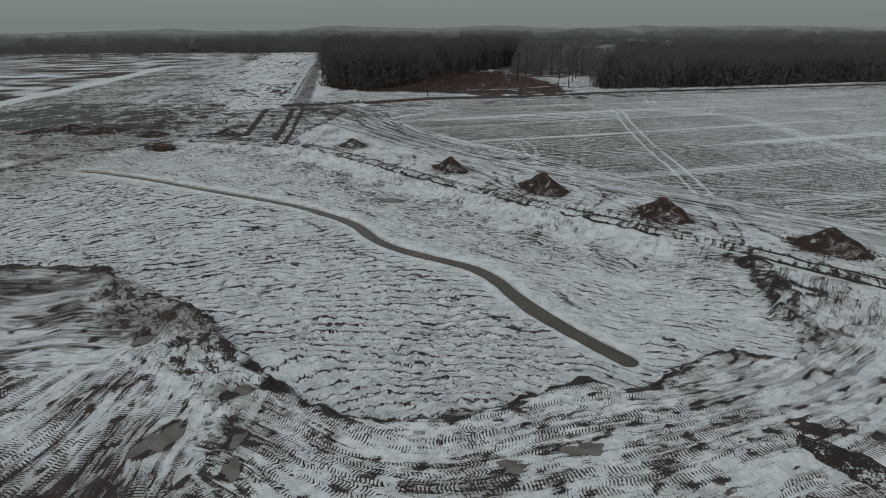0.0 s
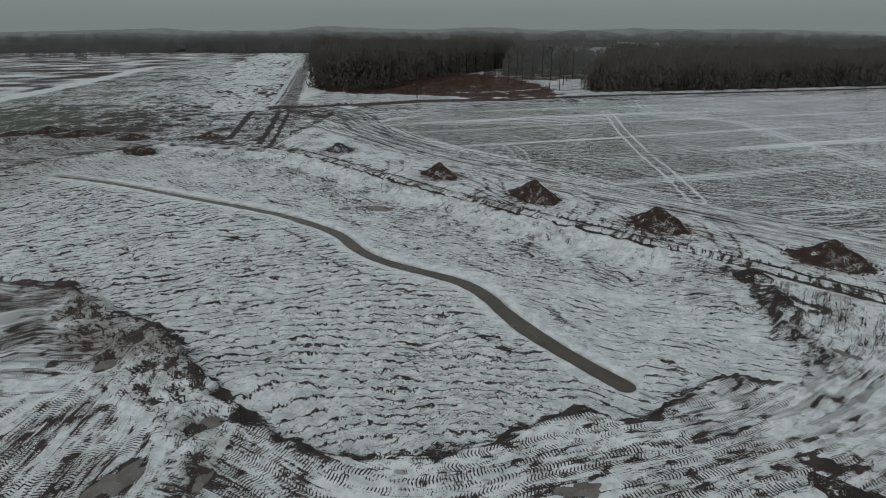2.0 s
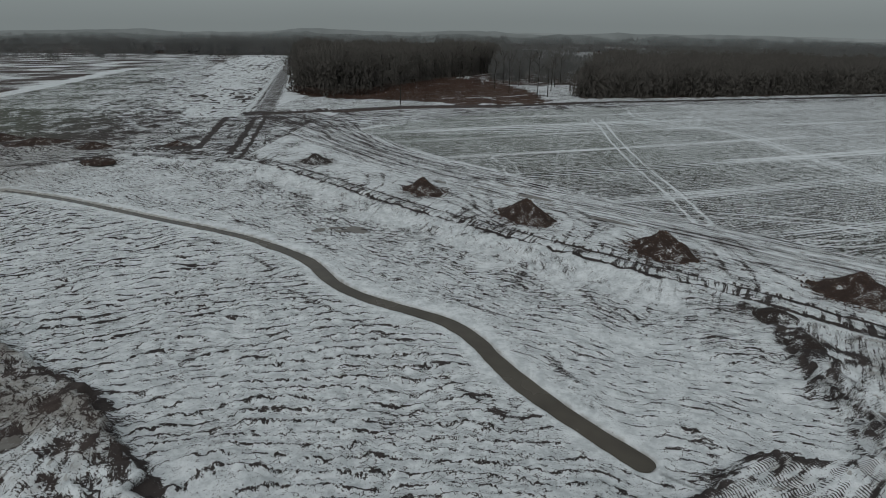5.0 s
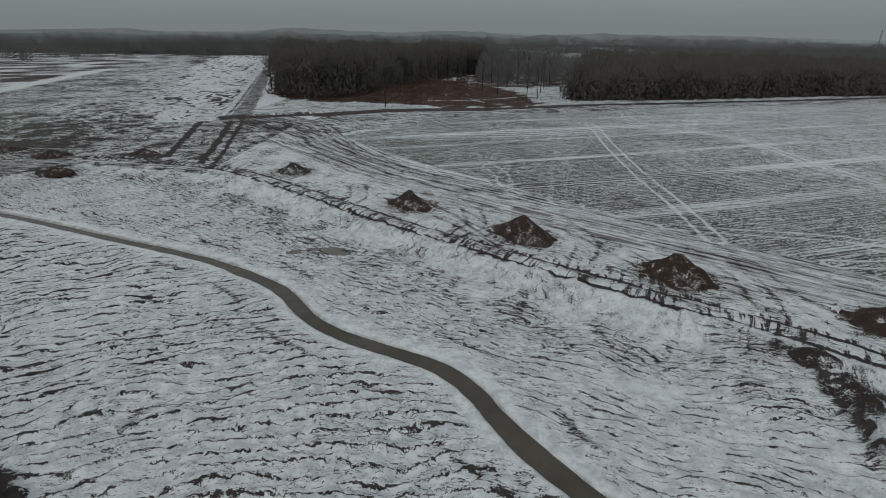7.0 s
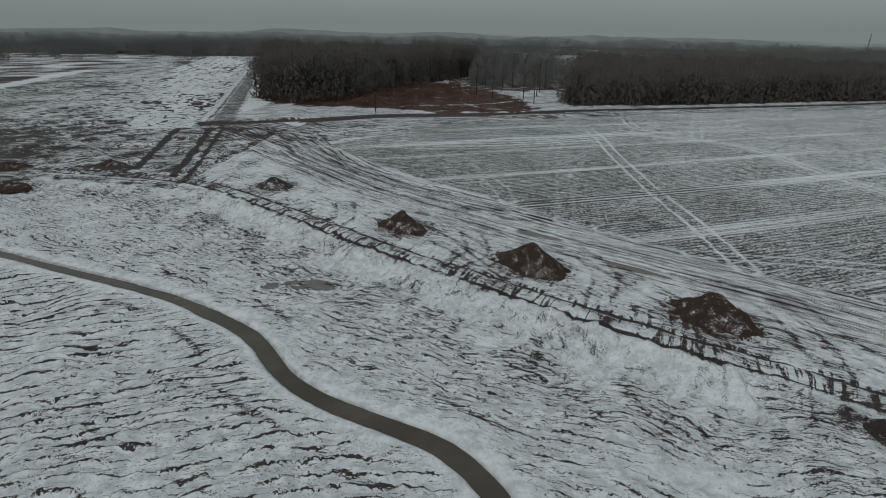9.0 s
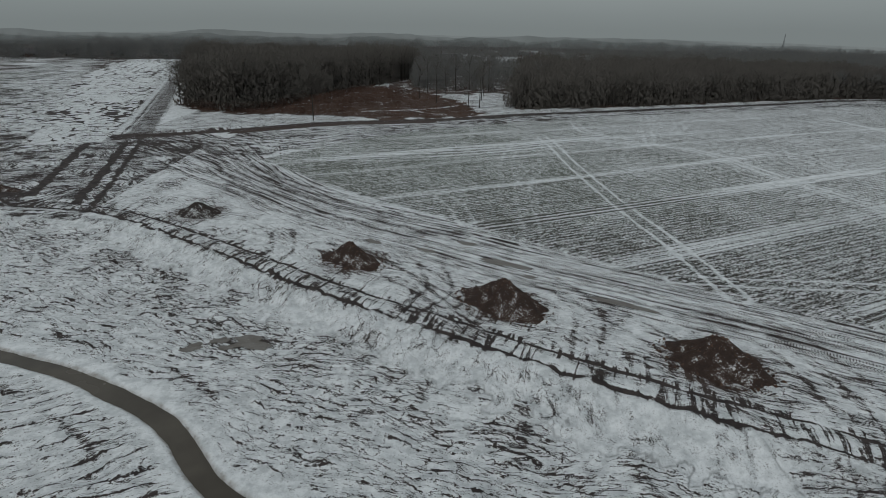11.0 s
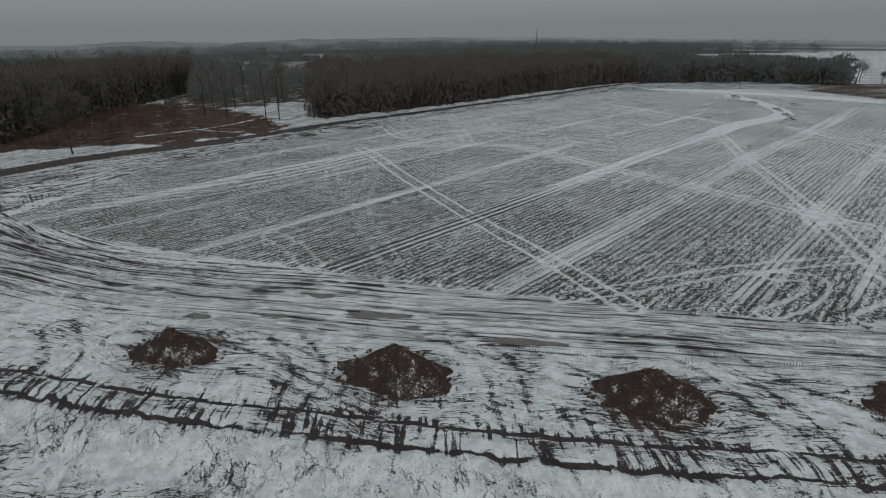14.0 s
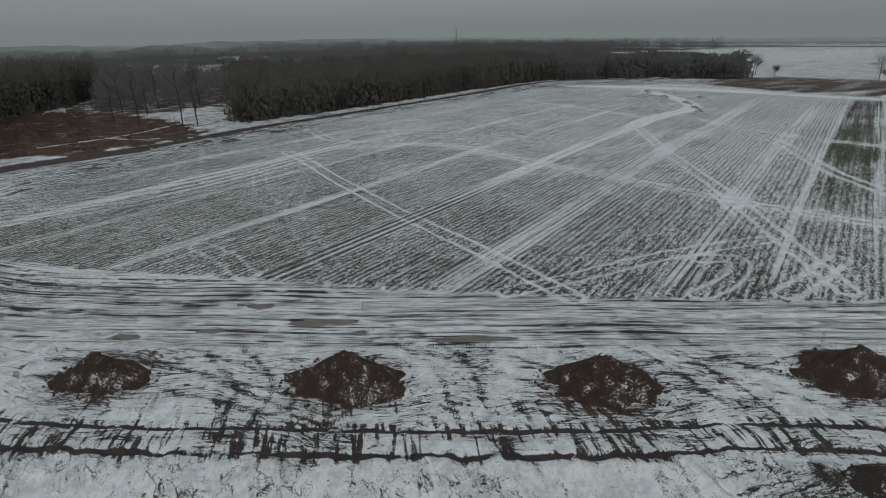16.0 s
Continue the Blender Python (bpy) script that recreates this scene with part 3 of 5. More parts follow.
    tread = np.where(belt, ln * step(-0.55, -0.05, lr) * 0.95, tread)
    streak = np.where(onbelt, 0.16 + 0.1 * coarse, streak)
    ruts = np.where(onbelt, (0.55 + 0.1 * step(86, 70, belt_s)) * step(11, 6, belt_d / spread), np.where(yard, 0.30, np.where(heapland, 0.20, 0.0)))
    soil += np.where(belt, 0.0 + 0.08 * step(84, 66, belt_s) + 0.10 * coarse, 0)
    churn = step(7.5, 3, np.hypot(x + 3, y - 9.5)) + 0.3 * step(9, 3, np.hypot(x + 10, y - 15))
    soil += 0.24 * churn * step(-0.1, 0.5, coarse + 0.4 * perlin(x / 1.1, y / 1.1, 77)) * belt
    # the crop
    field = step(-0.6, 0.8, edge(wx, wy, CROP))
    crop = field * (0.95 + 0.10 * patch)
    green = np.maximum(green, field * (0.20 + 0.60 * step(95, 30, x + 0.3 * y) * step(0, 40, y)))
    streak, tread, ruts = streak * (1 - field), tread * (1 - field), ruts * (1 - field)
    soil *= 1 - field
    bx, by = math.cos(radians(20.5)), math.sin(radians(20.5))
    u, w = x * bx + y * by, y * bx - x * by
    for at, half, strength, from_u, to_u in ((13.1, 1.2, 0.75, 3, 99), (27.0, 0.7, 0.6, -4, 130), (41.5, 0.8, 0.5, -20, 130), (51, 1.2, 0.5, -20, 90), (-0.3, 1.5, 0.55, 10, 165),
                                             (-14.9, 1.2, 0.5, 20, 150), (-29, 1.0, 0.45, 30, 190), (-21.4, 0.35, 0.6, 26, 170), (64, 1.3, 0.45, 10, 120), (78, 1.3, 0.45, 40, 130)):
        bend = 0.5 * perlin(u / 30, u * 0 + at, 81)
        live = step(from_u - 2, from_u + 2, u) * step(to_u + 3, to_u - 3, u)
        d = np.abs(w - at - bend)
        swath += field * live * 1.0 * strength * step(half + 0.5, half - 0.2, d)
    for off in (-0.9, 0.0, 0.9):
        d = np.abs(w - 13.1 - off - 0.5 * perlin(u / 30, u * 0 + 13.1, 81))
        k = field * step(0.34, 0.1, d) * step(48, 30, u) * step(1, 4, u)
        soil += 0.75 * k
        swath *= 1 - k

    def drive(pts, gauge, width, white=0.0, dark=0.0, cleats=0.0, rough=0.0):
        nonlocal band, soil, tread
        pts = smooth(pts)
        lo, hi = pts.min(0) - 4, pts.max(0) + 4
        m = (x > lo[0]) & (x < hi[0]) & (y > lo[1]) & (y < hi[1])
        _, d = ribbon(x[m], y[m], pts, False)
        d = d + (0.12 + rough) * perlin(x[m] / 1.7, y[m] / 1.7, 121)
        wide = np.maximum(width, 0.20 * np.hypot(x[m] + 10, y[m] + 30) * 0.0058)
        for o in ((-gauge, gauge) if gauge else (0,)):
            k = step(wide + 0.15, wide - 0.05, np.abs(d - o))
            band[m] += white * k
            soil[m] += dark * k
            tread[m] = np.maximum(tread[m], cleats * k)

    drive([(19.0, 66), (18.8, 57), (17.8, 42), (17.1, 22), (17.1, 8), (16.7, -4)], 0.85, 0.17, 0.5)
    across = [(29, 62), (43, 54), (46.4, 31), (48.4, 18), (49.6, 8), (51.2, -1.5), (54, -11), (63, -25)]
    slant = [(88.4, 47.4), (69.1, 25.7), (53.7, 6.7), (41.5, -6.9), (34, -15.5)]
    for o, wd, st in ((0, 0.9, 0.20), (0.9, 0.26, 0.34), (1.9, 0.22, 0.24)):
        drive(across, o, wd, st)
        drive(slant, o, wd, st)
    drive([(13.5, -0.2), (20.3, -1.5), (29.4, -2.8), (40.4, -6.0)], 0.8, 0.16, 0.42)
    drive([(104.2, 99.3), (101.7, 67.8), (99.7, 54.1)], 0, 0.9, 0.40)
    drive([(109, 50), (92.1, 20.9), (75.7, 4.6), (68.9, -4.2), (60, -18)], 0.9, 0.35, 0.36)
    drive([(106.3, 43.2), (98.8, 20.7), (99.3, 6.8), (100, -10)], 0.9, 0.4, 0.5)
    drive([(24.6, -9.3), (28.2, -9.3), (31.6, -8.3), (33.2, -6.9), (31, -5)], 0.8, 0.18, 0.4)
    drive([(29.7, -13), (34.3, -12.8), (40.4, -12.2)], 0.8, 0.25, 0.4)
    drive([(24, 24.4), (44.4, 30.5), (86.1, 45.6), (114.1, 55.7)], 0.9, 0.25, 0.25)
    drive([(88, 47), (100, 52), (124, 58), (140, 75), (152, 95)], 0, 2.0, 0.9)
    drive([(14.1, 44.9), (8.1, 32.3), (6.0, 23.7), (4.9, 14.2), (3.5, 8.5)], 0.85, 0.13, 0.25)
    drive([(10.1, 52.5), (7.7, 43.5), (6.4, 35.5)], 0.85, 0.13, 0.22)
    drive([(-3.4, 25.6), (-2.1, 20.7), (-1.6, 15.5)], 0.9, 0.18, 0.32)
    drive([(14.7, 17.0), (9.6, 10.7), (7.0, 5.8)], 0.85, 0.13, 0.27)
    drive([(33.1, 92.4), (30.4, 75.2), (32.6, 69.4), (40, 64)], 0.9, 0.25, 0.42)
    drive([(55.1, 102.3), (45.2, 77.8), (38.5, 61.1)], 0.9, 0.2, 0.3)
    drive([(58.2, 89.6), (52.8, 78.1), (47.6, 75.6), (40, 76)], 0.9, 0.25, 0.35)
    for i in range(5):
        o = i * 3.2 + 1.5 * random.random()
        drive([(-52 + o * 0.4, 66 + 0.3 * o), (-40 + o * 0.7, 56 + 0.5 * o), (-26 + o, 47 + 0.9 * o), (-6 + 1.2 * o, 46 + 1.0 * o), (22 + o, 56 + 1.3 * o)], 0.9, 0.25, 0.32, 0.0)
    for i in range(6):
        o = i * 1.9
        drive([(-54 + o, 62), (-42 + o, 50 - 0.3 * o), (-34 + o, 36), (-20 + o, 19 + 0.4 * o)], 0.85, 0.15, 0.0, 0.22, 0.0)
    for pts in ([(-9, 6), (-6, 0.5), (-3, -6)], [(-6, 4), (-5.5, -1), (-7.5, -4)], [(4, -1.5), (4.5, -6), (3, -10.5)], [(2, 1), (6, -5.5), (11, -17)], [(14, -7), (15.5, -12), (15, -18)], [(-20, 13), (-19, 8), (-20.5, 5)], [(17, -10), (17, -15), (19, -21)], [(-16, 9), (-11, 4.8), (-5, -3.5)]):
        drive(pts, 0.95, 0.12, 0.0, 0.20, 0.35)
    # headland between crop and fence, churned to the east
    head = (fen_d < -1) & (fen_d > -27 + 3 * w1) & (edge(x, y, CROP) < 0) & (belt_d > 4) & (x > -58)
    al, ac = np.where(head, fen_s * 0.12, al), np.where(head, fen_d * 0.55 + 0.25 * w1, ac)
    streak = np.where(head, 0.95 + 0.2 * coarse, streak)
    soil += np.where(head, 0.22 + 0.14 * patch, 0)
    churned = step(15, 5, np.hypot((x - 24) * 0.5, y - 90))
    soil += 0.34 * churned * step(-0.3, 0.3, coarse + 0.5 * perlin(x / 1.5, y / 3, 173))
    plough = np.where(head, 0.5 + 0.6 * churned, plough)
    # ditch and bank before the wood
    fd = fen_d + 0.5 * w1
    ditch = step(3.4, 1.8, np.abs(fd - 1.0)) * (x > -58)
    soil += 0.9 * ditch * np.where(x < 30, 0.8, 0.62)
    brown += 0.22 * ditch * step(40, 0, x)
    lump = step(0.7, 0.2, np.abs(fd + 0.6)) * (x > 28) * (x < 170)
    soil += 0.8 * lump * step(-0.3, 0.2, perlin(fen_s / 2, fen_d, 91))
    tan = step(2.2, 1.0, np.abs(fd + 2.8)) * (x > -42) * (x < 0)
    soil += 0.6 * tan
    brown += 0.5 * tan
    verge = (fen_d >= 2.6) & (x > -62) & (y < 170) & near
    soil = np.where(verge, 0.10 + 0.30 * coarse, soil)
    streak = np.where(verge, 0.6, streak)
    # woods and scrub stand on brown litter
    for poly, amount in ((WOOD_A, 0.95), (WOOD_B, 0.95), (WOOD_C, 0.95), (SCRUBLAND, 0.80)):
        e = step(-1.5, 1.5, edge(x, y, poly) + 2.0 * coarse)
        soil = soil * (1 - e) + e * (amount + (0.4 * coarse if poly is SCRUBLAND else 0))
        brown = np.maximum(brown, e)
        band *= 1 - e
    drive([(-18, 107), (-5, 111), (3, 116), (8, 121)], 0, 0.5, 1.3)
    drive([(-6, 111), (-1, 104), (3, 102)], 0, 0.35, 1.2)
    town = (y > 156 + 6 * w1) & (x > -12) & (x < 260) & near & (edge(x, y, WOOD_B) < 0)
    soil = np.where(town, 0.62 + 0.45 * coarse, soil)
    brown = np.where(town, 0.5, brown)
    plain_nw = near & (y > 45) & (x < -40) & (belt_d > 12) & (fen_d < 2.6) | near & (x < -60) & (y > 60)
    streak, ruts, tread = np.where(plain_nw, 0.10, streak), np.where(plain_nw, 0, ruts), np.where(plain_nw, 0, tread)
    soil = np.where(plain_nw & (soil < 0.5), 0.12 + 0.22 * coarse, soil)
    # the road to the north-west with its ditch, and the land beside it
    nw = (road_s > 15) & near
    wl_ = road_d + 0.25 * w1
    wide_ = 17 + 0.13 * np.clip(road_s - 15, 0, 400) + 3 * w1
    strip = nw & (road_d > 4.5) & (road_d < wide_)
    al, ac = np.where(strip, road_s * 0.06, al), np.where(strip, road_d * 0.26 + 0.2 * w1, ac)
    streak = np.where(strip, 0.45, streak)
    plough = np.where(strip, 1.5 + 0.5 * patch, plough)
    soil = np.where(strip, 0.22 + 0.20 * coarse, soil)
    soil += nw * (road_s > 16) * (0.45 * step(0.9, 0.3, np.abs(wl_ - 2.9)) + 0.25 * step(0.7, 0.2, np.abs(wl_ + 2.4)))
    roadbed = nw & (road_s > 16) & (np.abs(road_d + 0.1 * w1) < 2.1)
    soil = np.where(roadbed, 0.57 + 0.08 * coarse, soil)
    plough = np.where(roadbed, 0, plough)
    streak = np.where(roadbed, 0.0, streak)
    brown = np.where(roadbed, 0.12, brown)
    al, ac = np.where(roadbed, road_s * 0.4, al), np.where(roadbed, road_d, ac)
    meadow = (x < -70) & (y > 32) & near & (road_d >= wide_) & (ribbon(x, y, smooth([(-130, 30), (-147.8, 79.4), (-159.3, 129.1), (-185.4, 220.9), (-215, 320)]))[1] < 0)
    al = np.where(meadow, (x * 0.8 + y * 0.6) * 0.4 + 6 * w1, al)
    ac = np.where(meadow, 0.24 * np.hypot(x + 76, (y - 84) * 0.75) + 1.6 * fbm(x / 30, y / 30, 2, 131), ac)
    soil = np.where(meadow, 0.24 + 0.18 * step(0, 40, road_d - wide_) + 0.25 * patch + 0.12 * coarse, soil)
    streak = np.where(meadow, 0.95, streak)
    plough = np.where(meadow, 1.6 + 0.6 * patch, plough)
    green = np.where(meadow, 0.66 * step(4, 40, road_d - wide_ + 8 * coarse), green)
    # three dug strips from the basin to the road
    for (ax, ay), (bx_, by_), wd in (((-62.8, 61), (-52.4, 27.5), 1.0), ((-56.2, 61), (-45.2, 24), 0.9), ((-53.8, 61), (-43.2, 24), 0.55)):
        drive([(ax, ay), ((ax + bx_) / 2, (ay + by_) / 2), (bx_, by_)], 0, wd * 0.5, 0, 0.95, 0, 0.2)
    messy = (x < -42) & (x > -130) & (y > 12) & (y < 72) & (road_d > -12) & ~strip & ~basin
    soil += np.where(messy, 0.14 + 0.3 * coarse, 0)
    streak = np.where(messy, 0.95, streak)
    plough = np.where(messy, 0.6 + 0.5 * coarse, plough)
    al, ac = np.where(messy, al * 0.5, al), np.where(messy, ac * 0.6 + 1.5 * w1, ac)
    drive([(-130, 30), (-147.8, 79.4), (-159.3, 129.1), (-185.4, 220.9)], 0, 3.0, 1.2, -0.5)
    outland = (x < -130) & near & ~meadow & (road_d > 40)
    soil = np.where(outland, 0.50 + 0.40 * patch + 0.3 * perlin(x / 60, y / 9, 171), soil)
    brown = np.where(outland, 0.32, brown)
    # green corn east of the snowy field
    lush = step(-0.5, 0.5, -21.9 - w + 0.5 * w1) * step(44, 54, u) * step(186, 180, u)
    soil = soil * (1 - lush) + lush * (0.45 + 0.2 * patch + 0.25 * perlin(u / 40, w / 1.1, 161))
    crop = crop * (1 - lush) + 0.42 * lush
    green = np.maximum(green * (1 - lush), lush * (0.95 - 0.75 * step(112, 122, u)))
    brown += 0.35 * lush * step(112, 122, u)
    al, ac = np.where(lush > 0.5, u * 0.5, al), np.where(lush > 0.5, w * 0.8, ac)
    streak = np.where(lush > 0.5, 0.25, streak)
    # the eastern edge: heaped soil, a brown meadow, white land beyond
    meadow_e = step(-2, 2, edge(x, y, EAST) + 2 * coarse)
    soil = soil * (1 - meadow_e) + (0.58 + 0.3 * perlin(x / 25, y / 6, 177)) * meadow_e
    brown = np.maximum(brown, 0.75 * meadow_e)
    green *= 1 - meadow_e
    crop *= 1 - meadow_e
    band *= 1 - meadow_e
    drive([(186, 0), (173, 48), (168, 80), (160, 104), (148, 124)], 0, 3.5, 0.45)
    # heaps and churned soil round them
    for hx, hy in ((-30.2, 19.6), (-12.6, 5.3), (-1.0, -4.0), (10.1, -12.9), (22.3, -20.8)):
        q = np.hypot(x - hx, y - hy)
        soil += 0.32 * step(4.0, 2.3, q + 1.3 * coarse)
        brown += 0.4 * step(3.6, 2.5, q)
    chunk = step(-0.25, 0.3, perlin(x * 0.9, y * 0.9, 151) + 0.5 * perlin(x * 2.1, y * 2.1, 153))
    for hx, hy, ra, rb in ((14.3, -25.2, 1.5, 1.2), (14.5, -29.4, 1.5, 3.6), (13.6, -33.6, 0.9, 1.8), (16.5, -30.5, 1.6, 1.2), (11.0, -46.6, 2.6, 0.8), (9.0, -46.6, 1.0, 1.2), (-26.6, -39.4, 1.5, 0.8), (-23.4, -42.0, 1.2, 0.8), (-64, 18, 4, 2.5), (-56, 28, 5, 2), (-70, 26, 4, 2.5), (-0.4, -43.6, 1.8, 0.6)):
        soil += 0.75 * chunk * step(1.15, 0.5, np.hypot((x - hx) / ra, (y - hy) / rb) + 0.25 * coarse)
    soil += 0.5 * chunk * step(26, 8, np.hypot((x - 140) * 0.9, y - 78)) * step(0.0, 0.5, coarse + 0.2)
    far = ~near
    lands = fbm(x / 260, y / 90, 2, 97)
    # soil share grows with distance, greying the far land for haze
    soil = np.where(far, 0.40 + (0.12 - 0.10 * (x > 0.9 * y)) * step(-0.1, 0.5, lands) + 0.14 * step(500, 2000, np.hypot(x, y)), soil)
    streak = np.where(far, 0.0, streak)
    back = (y > 395 + 0.15 * np.abs(x)) & (x < 900)
    soil = np.where(back, 0.72 + 0.15 * patch, soil)
    brown = np.where(back, 0.2, brown)
    # where the grain changes from one piece of ground to the next, snow covers it
    jump = np.zeros(x.shape, bool)
    for g in (al, ac):
        dv = np.abs(np.diff(g, axis=0)) > 3.0 * np.diff(y, axis=0) + 0.3
        dh = np.abs(np.diff(g, axis=1)) > 3.0 * np.diff(x, axis=1) + 0.3
        jump[:-1] |= dv
        jump[1:] |= dv
        jump[:, :-1] |= dh
        jump[:, 1:] |= dh
    jump &= (np.abs(x + 5) < 60) & (y < 40)
    streak, tread = np.where(jump, 0, streak), np.where(jump, 0, tread)
    phase = ac * np.where(basin, np.where(north, 1.45, 1.0), 0.74) + 0.9 * fbm(x / 5.5, y / 5.5, 2, 211)
    plough = np.clip(plough, 0, np.where(basin, 1.05, 2.0))
    grime = np.where(left, 0.26 + 0.4 * patch + 0.35 * coarse, np.where(yard_on, 0.04 + 0.35 * coarse, 0.0)) + 0.2 * blocky
    grime += 0.35 * step(-50, -75, x) * step(-30, -5, y) * step(60, 30, y) + 0.5 * step(0.9, 0.5, st_d) * basin
    # --- heights
    z = -np.where(rim > 0, 0.45 * step(0, np.where(y < -30, 0.9, 3.5), rim) + 0.58 * step(0, 9, rim), 0)
    z += np.where((rim < 0) & (rim > -2.2), 0.28 * step(-2.2, -0.3, rim) * (y < -30), 0)
    lumps = 0.16 * perlin(al / 1.3, ac * 1.2, 101) + 0.07 * perlin(al * 1.2, ac * 2.2, 103)
    z += lumps * np.where(basin, 1.0, np.where(yard, 0.15, 0.45)) * (1 - 0.9 * field) * (1 - 0.8 * bank) * near
    z += np.where(basin, plough, 0) * (0.07 * np.cos(6.2832 * phase - 1.2) + 0.03 * np.cos(12.566 * phase - 0.6))
    z += slope * 1.5 * (0.13 * perlin(rail_s / 0.9, rail_d / 3.2, 141) + 0.12 * perlin(rail_s / 2.2, rail_d / 2.6, 143)) * step(-0.2, -1.5, rail_d)
    z += 0.18 * step(0.4, 1.0, soil) * np.clip(coarse, 0, 1) * (yard | heapland)
    z -= 0.10 * step(0.35, 0.05, np.abs(rail_d - wav)) * runs + 0.12 * step(0.4, 0.05, np.abs(rail_d + 1.75 - wav)) * runs
    z += blocky * (0.05 + 0.30 * block) + 0.25 * step(3.5, 0.5, np.hypot((x + 25) * 0.7, y + 39.6)) * ~basin
    z += (0.2 + 0.2 * chunk) * step(2.0, 0.4, np.hypot(x - 10.6, y + 46.6))
    z += step(2.2, 0.3, np.hypot((x - 14.6) * 1.1, (y + 29.6) * 0.5)) * (0.25 + 0.5 * coarse + 0.35 * chunk)
    z += 0.35 * lump - 0.12 * ditch
    z -= 0.2 * nw * (road_s > 16) * step(1.1, 0.3, np.abs(wl_ - 3.4))
    z = np.where(basin, z + (-1.01 + 0.3 * lumps - z) * step(4.5, 1.3, st_d), z)
    width = 0.62 - 0.0025 * st_s + 0.10 * perlin(st_s / 3, st_s * 0, 107)
    z = np.where(basin, z * 1 - 0.55 * step(width + 0.3, width - 0.35, st_d), z)
    soil = np.where(basin & (st_d < width - 0.05), soil + 0.55, soil)
    for px, py, a, b, rot in PUDDLES + POOL:
        cr, sr = math.cos(radians(rot)), math.sin(radians(rot))
        q = np.hypot(((x - px) * cr + (y - py) * sr) / a, ((y - py) * cr - (x - px) * sr) / b)
        flat = step(2.0, 1.1, q)
        level = -0.92 if (px, py, a, b, rot) in POOL else 0.0
        z = z * (1 - flat) + flat * (level - 0.05 * step(1.3, 0.8, q))
        soil += 0.35 * step(1.35, 1.0, q)
        tread *= 1 - flat
    z += np.where(near, 0.02 * fbm(x / 3, y / 3, 2, 109), 0)
    # --- one sheet
    ny, nx = x.shape
    me = bpy.data.meshes.new("ground")
    me.vertices.add(nx * ny)
    me.vertices.foreach_set("co", np.stack([*place(x, y), z + fall(*place(x, y))], -1).astype(np.float32).ravel())
    i = (np.arange(ny - 1)[:, None] * nx + np.arange(nx - 1)[None]).ravel()
    quads = np.stack([i, i + 1, i + nx + 1, i + nx], -1).astype(np.int32).ravel()
    me.loops.add(len(quads))
    me.loops.foreach_set("vertex_index", quads)
    me.polygons.add(len(i))
    me.polygons.foreach_set("loop_start", (np.arange(len(i)) * 4).astype(np.int32))
    me.polygons.foreach_set("use_smooth", np.ones(len(i), bool))
    me.update(calc_edges=True)
    for name, v in (("phase", phase), ("grime", np.clip(grime, 0, 1)), ("plough", plough), ("along", al), ("across", ac), ("run", run), ("lane", lane), ("rail_s", rail_s), ("rail_d", np.clip(rail_d, -50, 50)), ("railed", railed), ("soil", np.clip(soil, -0.5, 1.4)), ("streak", np.clip(streak, 0, 1)), ("tread", np.clip(tread, 0, 1)),
                    ("crop", crop), ("band", np.clip(band, 0, 1.4)), ("ruts", ruts), ("swath", np.clip(swath, 0, 1.4)), ("green", np.clip(green, 0, 1)), ("brown", np.clip(brown, 0, 1))):
        a = me.attributes.new(name, "FLOAT", "POINT")
        a.data.foreach_set("value", v.astype(np.float32).ravel())
    me.materials.append(GROUND)
    tagged(new("ground", me), kind="structure")


lay_ground()


# ---- building kit ----
def mesh_of(name, verts, faces, material, flat=True):
    me = bpy.data.meshes.new(name)
    me.from_pydata(verts, [], faces)
    me.update()
    if not flat:
        me.polygons.foreach_set("use_smooth", np.ones(len(me.polygons), bool))
    me.materials.append(material)
    return me


def part(name, me, parent, label=""):
    ob = new(name, me)
    ob.parent = parent
    return tagged(ob, label)


def water_strip():
    verts, faces = [], []
    pts = np.vstack([STREAM[0] + (STREAM[0] - STREAM[1]) * 2.5, STREAM])
    for i, p in enumerate(pts):
        a, b = pts[max(i - 1, 0)], pts[min(i + 1, len(pts) - 1)]
        d = Vector((b[0] - a[0], b[1] - a[1])).normalized()
        for o in (-1.45, 1.45):
            verts.append((p[0] - d.y * o, p[1] + d.x * o, -1.20))
    for i in range(len(pts) - 1):
        faces.append((2 * i, 2 * i + 1, 2 * i + 3, 2 * i + 2))
    ob = new("water", mesh_of("water", [(*map(float, place(x, y)), z) for x, y, z in verts], [f[::-1] for f in faces], WATER))
    tagged(ob, "narrow stream of still dark water in the snowy basin", "stream", kind="structure")


water_strip()


